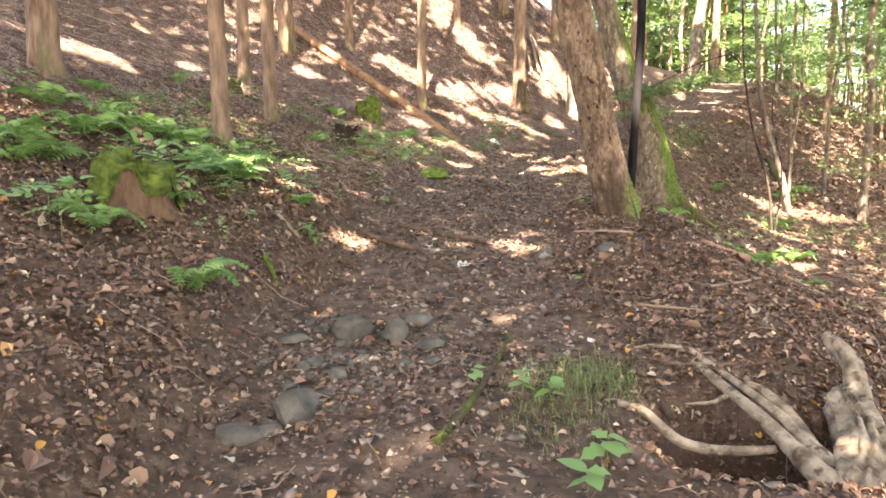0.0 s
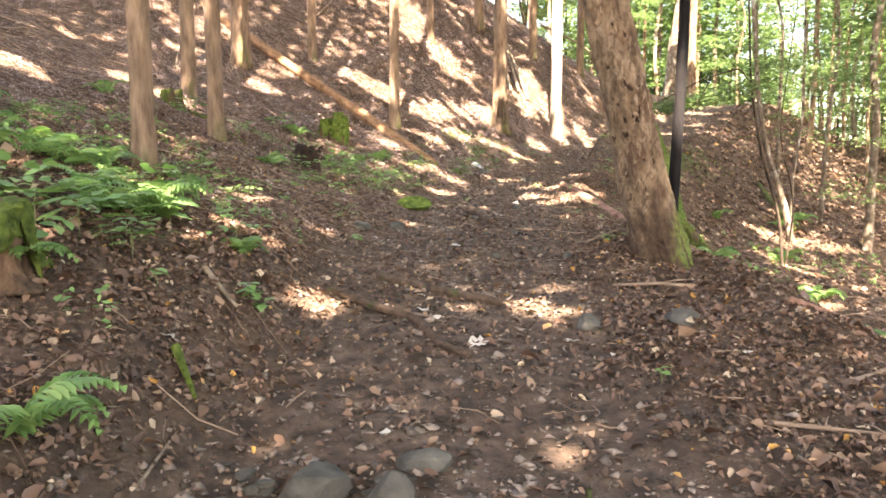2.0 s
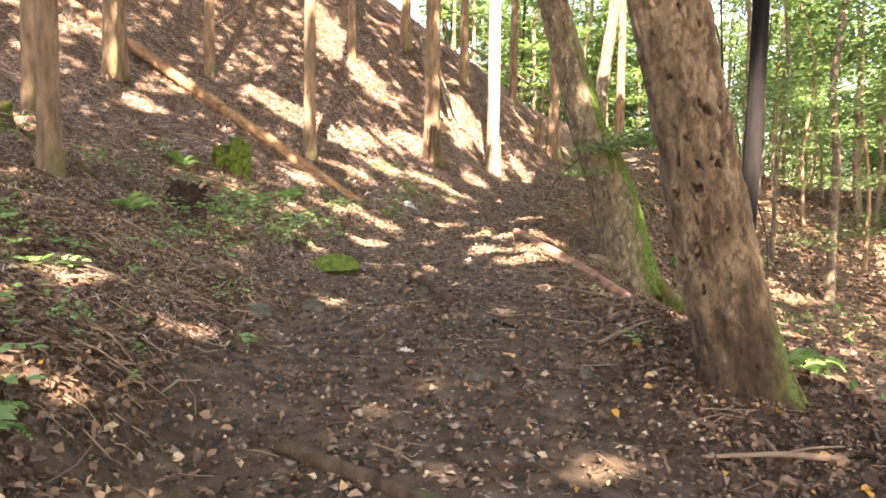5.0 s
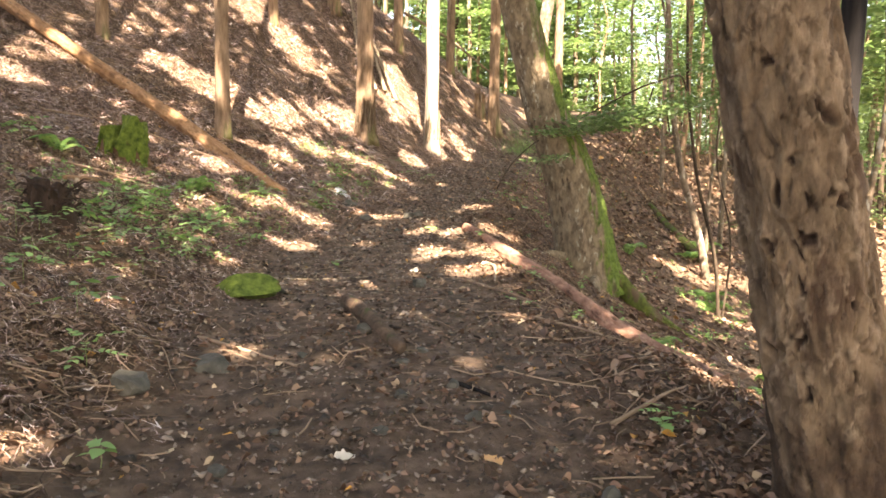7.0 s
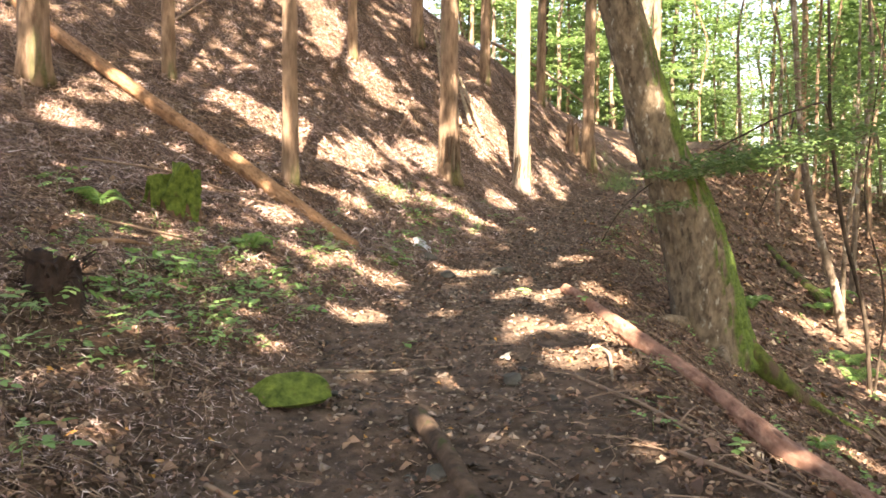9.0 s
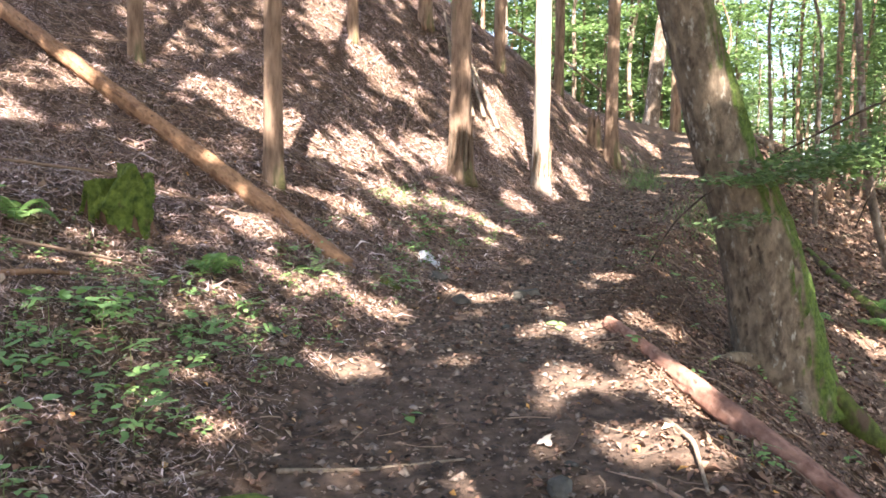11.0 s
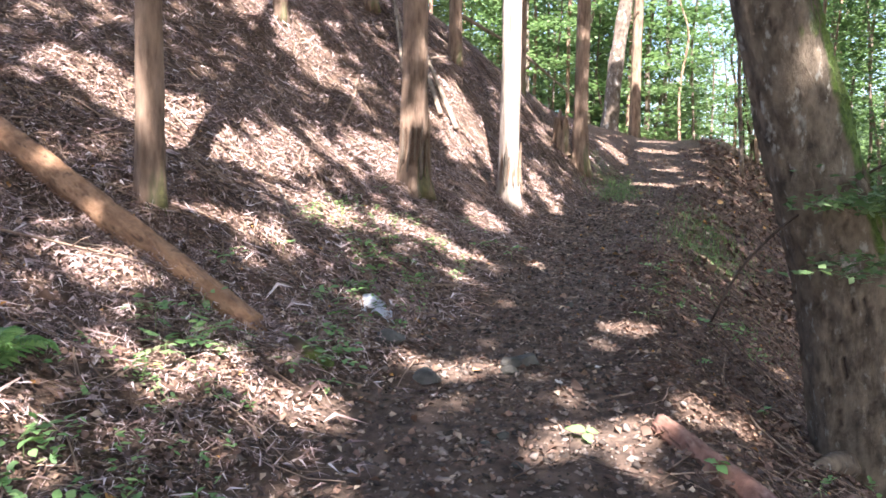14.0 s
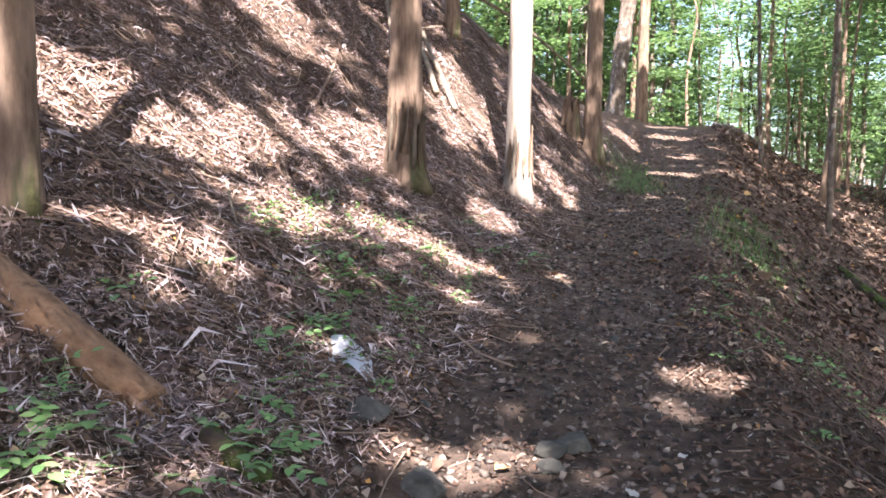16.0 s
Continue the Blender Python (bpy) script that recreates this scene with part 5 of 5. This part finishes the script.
# ---- leaf litter and twigs ----
def litter(n, y0, y1, u0, u1, size, seed, thin, name, label, rich=False, aspect=0.6, mat=LITTER):
    r = np.random.default_rng(seed)
    py = r.uniform(y0, y1, n)
    px = trail_x(py) + r.uniform(u0, u1, n)
    drift = smooth(vnoise(px * 0.9, py * 0.9, seed) + 0.5 * vnoise(px * 3.1, py * 3.1, seed + 1), -0.35, 0.35)
    ok = r.random(n) < (1 - thin * wear(px, py)) * (0.55 + 0.45 * drift)
    px, py = px[ok], py[ok]
    big = size * np.where(r.random(len(px)) < 0.22, 1.6, 1.0) * r.uniform(0.6, 1.2, len(px))
    e = 0.05
    z = ground(px, py)
    nx, ny = -(ground_base(px + e, py) - ground_base(px - e, py)) / (2 * e), -(ground_base(px, py + e) - ground_base(px, py - e)) / (2 * e)
    v, f = leaves_data(np.stack([px, py, z + 0.01 + r.uniform(0, 0.012, len(px))], 1), big, big * aspect, 0.5, 0.75 if aspect > 0.4 else 0.3, r, np.stack([nx, ny, 0 * nx], 1), rich)
    return tagged(new(name, mesh_of(name, v, f, mat)), label, "leaf litter", kind="stuff")


litter(135000, 0.8, 11, -4.2, 4.0, 0.034, 21, 0.76, "leaf_litter", "brown dead leaves strewn over the near forest floor", True)
litter(100000, 11, 20, -5.0, 4.0, 0.036, 22, 0.74, "leaf_litter", "brown dead leaves strewn beside the trail")
litter(36000, 10.5, 18, -6.0, -0.9, 0.055, 28, 0.95, "needle_litter", "cedar needles mixed with leaves on the bank", False, 0.09, NEEDLES)
litter(85000, 16, 32, -9.0, 1.0, 0.06, 23, 0.96, "needle_litter", "pinkish brown cedar needles and fronds covering the steep bank", False, 0.085, NEEDLES)
litter(14000, 19, 34, -1.2, 3.5, 0.06, 27, 0.6, "leaf_litter", "brown dead leaves on the far trail")
litter(30000, 3, 30, 3.0, 12.0, 0.09, 24, 0.0, "leaf_litter", "brown dead leaves in the hollow below the trail")
litter(45000, 6, 20, -12.0, -4.0, 0.075, 25, 0.0, "needle_litter", "cedar needles and fronds on the upper slope", False, 0.09, NEEDLES)

litter(26000, 20, 44, 1.5, 16, 0.13, 26, 0.8, "leaf_litter", "brown dead leaves on the shoulder below the crest")


litter(9000, 1.0, 11, -4.0, 3.6, 0.062, 41, 0.88, "leaf_litter", "large curled dead leaves on the near forest floor", True, 0.62)
litter(4000, 10.5, 20, -4.5, 3.6, 0.055, 42, 0.88, "leaf_litter", "large curled dead leaves beside the trail", True, 0.62)


def frond_field(n, y0, y1, u0, u1, length, seed, label):
    """Dry brown cedar fronds: a bent stalk with narrow side shoots, lying downhill."""
    r = np.random.default_rng(seed)
    py = r.uniform(y0, y1, n)
    px = trail_x(py) + r.uniform(u0, u1, n)
    ok = r.random(n) < (1 - wear(px, py)) * (0.35 + 0.65 * smooth(vnoise(px * 1.1, py * 1.1, seed), -0.3, 0.2))
    px, py = px[ok], py[ok]
    m = len(px)
    L = length * r.lognormal(-0.2, 0.45, m).clip(0.3, 2.2)
    a = r.normal(-0.3, 1.1, m) + np.pi * (r.random(m) < 0.3)
    bend = r.normal(0, 0.5, m)
    lift = r.uniform(0.01, 0.05, m)
    vs, fs, base = [], [], 0
    steps = 7
    axis = []
    for i in range(steps + 1):
        t = i / steps
        q = a + bend * t
        qx, qy = px + np.cos(q) * L * (t - 0.5), py + np.sin(q) * L * (t - 0.5)
        axis.append(np.stack([qx, qy, ground(qx, qy) + lift * (1 + np.sin(3 * t)) * 0.8], 1))
    for i in range(steps):
        d = axis[i + 1] - axis[i]
        ln = np.linalg.norm(d, axis=1)[:, None] + 1e-6
        side = np.stack([-d[:, 1], d[:, 0], 0 * d[:, 0]], 1) / ln
        w = (0.0035 * (1 - 0.5 * i / steps)) * (0.6 + 0.8 * r.random((m, 1)))
        up = np.array((0, 0, 0.006))
        vs += [axis[i] - side * w, axis[i] + side * w, axis[i + 1] + up]
        fs.append(base)
        base += 3
        for e in (-1, 1):
            shoot = 0.16 * L[:, None] * (1.1 - i / steps) * r.uniform(0.5, 1.3, (m, 1))
            tip = axis[i] + d / ln * shoot * 0.8 + side * e * shoot * 0.8 + np.stack([0 * L, 0 * L, r.normal(0.0, 0.012, m)], 1)
            vs += [axis[i], axis[i] + d * 0.14, tip]
            fs.append(base)
            base += 3
    v = np.stack(vs, 1).reshape(-1, 3)
    f = (np.array([(k, k + 1, k + 2) for k in fs])[None] + (np.arange(m) * base)[:, None, None]).reshape(-1, 3)
    return tagged(new("dry_fronds", mesh_of("dry_fronds", v, f, NEEDLES)), label, "leaf litter", kind="stuff")


frond_field(17000, 15.5, 31, -9.0, -0.7, 0.42, 51, "dry pinkish cedar fronds matted over the steep bank")
frond_field(6500, 8.5, 17, -7.0, -0.9, 0.34, 52, "dry cedar fronds among the herbs on the bank")
frond_field(2600, 14.5, 26, -6.0, -0.8, 0.85, 54, "long arching dry fronds on the steep bank")
frond_field(2500, 6, 18, -12, -4, 0.45, 53, "dry cedar fronds on the upper slope")


def twig_field(n, y0, y1, u0, u1, length, thick, seed, label, thin=0.8):
    r = np.random.default_rng(seed)
    py = r.uniform(y0, y1, n)
    px = trail_x(py) + r.uniform(u0, u1, n)
    ok = r.random(n) < 1 - thin * wear(px, py)
    px, py = px[ok], py[ok]
    m = len(px)
    L = length * r.lognormal(-0.3, 0.6, m).clip(0.2, 2.5)
    a = r.uniform(0, np.pi, m)
    pts = []
    for s in (-0.5, 0.0, 0.5):
        bend = 0.12 * (1 - 4 * s * s) * L * r.normal(0, 1, m)
        qx, qy = px + np.cos(a) * L * s - np.sin(a) * bend, py + np.sin(a) * L * s + np.cos(a) * bend
        pts.append(np.stack([qx, qy, ground(qx, qy) + 0.012 + r.uniform(0, 0.025, m)], 1))
    w = thick * r.uniform(0.5, 1.4, m)
    side = np.stack([-np.sin(a) * w, np.cos(a) * w, 0 * w], 1)
    up = np.stack([0 * w, 0 * w, w * 1.5], 1)
    v = np.stack([q for p in pts for q in (p - side, p + side, p + up)], 1).reshape(-1, 3)
    q = []
    for i in (0, 3):
        for j in range(3):
            q.append((i + j, i + (j + 1) % 3, i + 3 + (j + 1) % 3, i + 3 + j))
    f = (np.array(q)[None] + np.arange(m)[:, None, None] * 9).reshape(-1, 4)
    return tagged(new("twigs", mesh_of("twigs", v, f, STICK_WOOD)), label, "twigs", kind="stuff")


twig_field(2200, 1, 12, -4, 3.6, 0.14, 0.003, 31, "fine dry twigs among the near leaves", 0.6)
twig_field(7000, 9, 20, -6.5, 3.5, 0.22, 0.0035, 32, "fine dry twigs and cedar needles on the bank", 0.85)
twig_field(5500, 17, 30, -9, -0.6, 0.4, 0.006, 33, "dry branches strewn on the steep bank")
twig_field(2500, 6, 18, -12, -4, 0.4, 0.006, 34, "dry branches strewn on the upper slope")
twig_field(900, 7.4, 10.6, -2.6, -1.1, 0.25, 0.0035, 36, "dry straw and thin twigs heaped at the trail's edge", 0.9)
twig_field(2500, 8, 28, 1.5, 9, 0.35, 0.006, 35, "dry branches in the hollow below the trail", 0.9)


def big_leaf(x, y, s, label, mat, seed):
    r = np.random.default_rng(seed)
    n = 9
    vs, fs = [], []
    for i in range(n):
        t = i / (n - 1)
        w = s * 0.42 * math.sin(math.pi * t ** 0.75) * (1 + 0.15 * r.normal())
        vs += [(s * (t - 0.5), -w, 0.25 * w + 0.05 * s * r.normal()), (s * (t - 0.5), 0, 0.12 * s * t * t), (s * (t - 0.5), w, 0.3 * w + 0.05 * s * r.normal())]
    for i in range(n - 1):
        b = 3 * i
        fs += [(b, b + 1, b + 4, b + 3), (b + 1, b + 2, b + 5, b + 4)]
    ob = thing("dead_leaf", (x, y, gz(x, y) + 0.02), label, "leaf", "single leaves", data=mesh_of("dead_leaf", np.array(vs), fs, mat, True))
    ob.rotation_euler = (r.normal(0, 0.2), r.normal(0, 0.2), r.uniform(0, 6.28))
    return ob


for k, (x, y, s) in enumerate(((0.18, 6.15, 0.15), (-0.13, 6.8, 0.1), (0.72, 6.17, 0.085), (-0.33, 4.95, 0.05), (-1.33, 5.35, 0.08), (-0.05, 6.62, 0.07), (0.23, 9.0, 0.09), (-0.14, 7.14, 0.07), (1.35, 12.7, 0.09), (2.6, 16.0, 0.05), (2.2, 15.7, 0.07), (-0.18, 13.5, 0.08), (0.9, 5.9, 0.06), (1.5, 5.6, 0.07), (0.9, 4.4, 0.06), (-0.9, 3.0, 0.06))):
    big_leaf(x, y, s, "pale curled dead leaf lying on the trail", PALE_LEAF, 600 + k)
RUST = leaf_material("rust_leaf", ((0, (0.42, 0.2, 0.07)), (1, (0.55, 0.33, 0.14))), 0.0)
for k, (x, y, s) in enumerate(((0.83, 8.85, 0.1), (-0.45, 3.6, 0.06), (-0.55, 3.5, 0.05), (0.62, 6.4, 0.07), (1.75, 16.0, 0.09), (1.35, 15.95, 0.07), (-0.35, 3.3, 0.06), (-1.6, 4.9, 0.06), (1.0, 7.0, 0.06))):
    big_leaf(x, y, s, "rust-coloured dead leaf on dark soil", RUST, 650 + k)


# ---- shrubs and saplings by the hollow ----
def spray_data(a, b, n, width, size, r, flat=0.12):
    """Leaves along and round a twig from a to b, in a flat spray."""
    a, b = np.array(a, float), np.array(b, float)
    t = r.uniform(0.0, 1.0, n)
    c = a + (b - a) * t[:, None] + r.normal(0, 1, (n, 3)) * (width, width, width * flat)
    return leaves_data(c, size, size * 0.55, 0.35, 0.2, r)


def sapling(x, y, stems, label, sprays, mat=GREY_BARK, seed=0, leaf=0.075):
    r = np.random.default_rng(700 + seed)
    z = gz(x, y)
    ob = thing("sapling", (x, y, z), label, "tree", "saplings")
    for k, (pts, r0) in enumerate(stems):
        part("stem", tube("stem", [(x + a, y + b, z + c) for a, b, c in pts], np.linspace(r0, r0 * 0.5, len(pts)), mat, 9, 0.12, None, seed + k, 0.12), ob)
    items = [spray_data((x + a[0], y + a[1], z + a[2]), (x + b[0], y + b[1], z + b[2]), n, w, leaf, r) for a, b, n, w in sprays]
    if items:
        v, f = join_data(items)
        part("foliage", mesh_of("foliage", v, f, FOLIAGE), ob, "flat sprays of small light green leaves")
    return ob


sapling(7.4, 16.6, [(((0, 0, -0.1), (-0.1, 0, 1.0), (-0.6, -0.1, 2.3), (-0.9, -0.2, 3.6), (-1.1, -0.3, 6.2)), 0.035), (((0.05, 0, -0.1), (0.2, 0, 1.4), (-0.1, 0.2, 2.6), (0.2, 0.2, 5.5)), 0.018), (((-0.87, -0.2, 3.6), (-1.4, -0.8, 3.85), (-2.2, -1.1, 3.6), (-3.1, -1.15, 3.15), (-3.8, -1.2, 2.8), (-4.15, -1.2, 2.5), (-4.35, -1.22, 2.15)), 0.014), (((-2.2, -1.4, 3.55), (-2.6, -1.9, 3.1), (-3.0, -2.1, 2.5)), 0.012)],
        "thin sapling reaching a leafy branch towards the trail", [((-2.0, -1.4, 3.25), (-3.4, -1.8, 3.0), 1100, 0.26), ((-2.6, -1.6, 3.05), (-3.9, -1.9, 2.85), 900, 0.22), ((-1.3, -1.3, 3.5), (-2.8, -2.1, 3.1), 900, 0.28), ((-3.6, -1.8, 2.6), (-4.1, -1.9, 2.5), 140, 0.15), ((-0.5, -0.6, 3.9), (-1.9, -0.9, 4.4), 600, 0.4), ((0.3, -1.4, 3.6), (-1.4, -2.0, 3.8), 800, 0.35)], TWIG_BARK, 1)
sapling(9.1, 19.4, [(((0, 0, -0.2), (-0.25, 0, 0.9), (-0.75, 0, 2.2), (-1.0, 0, 3.4), (-1.25, 0, 6.0)), 0.09), (((0, 0.1, 0), (-0.05, 0.1, 1.5), (0.15, 0.1, 3.0), (0.1, 0.1, 6.0)), 0.045), ],
        "multi-stemmed shrub tree on the far side of the hollow", [((-1.2, 0, 4.0), (0.8, 0.3, 4.4), 500, 0.7), ((-0.5, 0, 3.0), (1.5, 0.2, 3.3), 320, 0.5), ((0.8, 0, 1.2), (1.8, -0.3, 1.0), 160, 0.35)], GREY_BARK, 2, 0.1)
for k, (x, y, h) in enumerate(((13.0, 20.0, 6), (11.5, 22.5, 7), (15.5, 24.0, 7), (12.5, 27.0, 7), (17.0, 29.0, 8), (14.0, 31.5, 7), (19.0, 34.0, 8), (10.6, 17.0, 6), (13.5, 17.5, 6), (18.0, 21.0, 7), (17.5, 41.5, 7), (20.0, 44.5, 8), (15.0, 43.0, 7), (13.0, 45.5, 8), (21.5, 40.5, 7), (23.0, 48.0, 8), (17.0, 47.0, 8))):
    sapling(x, y, [(((0, 0, -0.2), (0.15 * math.sin(k), 0.1, h * 0.35), (0.4 * math.sin(k * 2.1), 0, h * 0.7), (0.5 * math.cos(k), 0.2, h)), 0.07)], "slender understorey tree with layered light green foliage",
            [((-1.6, 0.2 * k % 1, h * (0.35 + 0.16 * i)), (1.7 - 0.3 * i, 0.5 * math.sin(k + i), h * (0.38 + 0.16 * i)), 230, 0.55) for i in range(5)], GREY_BARK if k % 2 else CEDAR, 10 + k, 0.12)
pz = [(x, y, gz(x, y) + 0.08) for x, y in ((10.6, 24.4), (10.2, 22.8), (9.8, 21.2), (9.6, 20.4))]
ob = thing("fallen_log", pz[0], "moss-grown log lying across the hollow", "log")
part("bark", tube("bark", pz, [0.06, 0.09, 0.1, 0.09], MOSS_BARK, 12, 0.15, None, 9, 0.15), ob)
pz = [(x, y, gz(x, y) + 0.1) for x, y in ((15.6, 36.6), (16.4, 36.3), (17.3, 36.2))]
ob = thing("fallen_log", pz[0], "short weathered log lying on the crest", "log")
part("bark", tube("bark", pz, [0.16, 0.17, 0.13], GREY_BARK, 12, 0.2, None, 10, 0.15), ob)


# ---- background woods ----
def crown_mesh(k, n=900, rad=2.6, tall=5.0):
    r = np.random.default_rng(100 + k)
    m = 26
    tips = r.normal(0, 1, (m, 3))
    tips /= np.linalg.norm(tips, axis=1)[:, None]
    tips *= r.uniform(0.35, 1.0, (m, 1))
    pick = r.integers(0, m, n)
    c = tips[pick] * (rad, rad, tall / 2) + r.normal(0, 1, (n, 3)) * (0.5, 0.5, 0.07)
    v, f = leaves_data(c, 0.28, 0.17, 0.35, 0.2, r)
    return mesh_of("crown", v, f, FOLIAGE)


CROWNS = [crown_mesh(k) for k in range(5)]
TRUNKS = []
for k in range(6):
    r = np.random.default_rng(200 + k)
    lean = r.normal(0, 0.34, (7, 2)).cumsum(0) * 0.6
    pts = [(0, 0, -0.3)] + [(lean[i, 0], lean[i, 1], 1.9 * (i + 1)) for i in range(7)]
    TRUNKS.append(tube("trunk", pts, [0.14 - 0.015 * k, 0.12 - 0.013 * k, 0.11 - 0.012 * k, 0.1 - 0.01 * k, 0.09 - 0.009 * k, 0.08 - 0.008 * k, 0.06 - 0.005 * k, 0.035], (GREY_BARK, GREY_BARK, DEAD_WOOD, TWIG_BARK, GREY_BARK, DEAD_WOOD)[k], 8, 0.1, (4, 0.4, 0.3), k, 0.5))
placed = 0
for k in range(4000):
    y = rng.uniform(18, 85)
    x = rng.uniform(2, 75)
    d = x - float(trail_x(y))
    if placed >= 185 or x > y * 0.95 + 4 or x < 0.2 * y - 3:
        continue
    if y < 41 and d < 7 or y >= 41 and abs(d) < 1.5:
        continue
    ob = thing("broadleaf_tree", (x, y, gz(x, y)), "slender broadleaf tree with light green leaves in the wood", "tree", "background trees")
    s = rng.uniform(0.7, 1.25)
    t = new("trunk", TRUNKS[int(rng.integers(0, 6))])
    t.parent = ob
    for q in range(3):
        if q < 2 and rng.random() < (0.7, 0.2)[q]:
            continue
        c = new("crown", CROWNS[int(rng.integers(0, 5))])
        c.parent = ob
        c.location = (rng.normal(0, 0.8), rng.normal(0, 0.8), (2.4, 5.6, 9.0)[q] + rng.normal(0, 0.8))
        c.rotation_euler = (0, 0, rng.uniform(0, 6.28))
    ob.scale = (s, s, s)
    ob.rotation_euler = (0, 0, rng.uniform(0, 6.28))
    placed += 1

POLES = []
for k in range(4):
    r = np.random.default_rng(260 + k)
    lean = r.normal(0, 0.3, (7, 2)).cumsum(0) * 0.5
    pts = [(0, 0, -0.3)] + [(lean[i, 0], lean[i, 1], 2.0 * (i + 1)) for i in range(7)]
    POLES.append(tube("trunk", pts, [0.11, 0.095, 0.09, 0.08, 0.07, 0.06, 0.05, 0.03], (GREY_BARK, CEDAR, DEAD_WOOD, GREY_BARK)[k], 8, 0.1, (4, 0.4, 0.3), k, 0.5))
placed = 0
for k in range(4000):
    y = rng.uniform(30, 62)
    x = rng.uniform(4, 48)
    d = x - float(trail_x(y))
    if placed >= 50 or x > y * 0.95 + 4 or x < 0.2 * y - 3 or (y < 42 and -9 < d < 3.5) or abs(d) < 1.5:
        continue
    ob = thing("slender_tree", (x, y, gz(x, y)), "bare slender trunk among the light green wood", "tree", "background trees")
    t = new("trunk", POLES[int(rng.integers(0, 4))])
    t.parent = ob
    c = new("crown", CROWNS[int(rng.integers(0, 5))])
    c.parent = ob
    c.location = (rng.normal(0, 0.5), rng.normal(0, 0.5), rng.uniform(6, 11))
    s = rng.uniform(0.7, 1.3)
    ob.scale = (s, s, rng.uniform(0.9, 1.2))
    ob.rotation_euler = (0, 0, rng.uniform(0, 6.28))
    placed += 1

for k, (x, y) in enumerate(((17.6, 45.0), (20.5, 49.0), (24.0, 52.0), (19.0, 53.0), (15.5, 50.0), (22.5, 57.0), (18.5, 61.0), (26.5, 60.0), (14.0, 56.0), (21.0, 66.0), (16.0, 68.0), (25.0, 70.0))):
    ob = thing("broadleaf_tree", (x, y, gz(x, y)), "leafy broadleaf tree beyond the crest of the trail", "tree", "background trees")
    t = new("trunk", TRUNKS[k % 6])
    t.parent = ob
    for q in range(4):
        c = new("crown", CROWNS[(k + q) % 5])
        c.parent = ob
        c.location = (0.6 * math.sin(k * 2 + q), 0.6 * math.cos(k + q * 2), 1.8 + 2.7 * q)
        c.rotation_euler = (0, 0, k + 1.3 * q)
    ob.scale = (1.1, 1.1, 1.15)
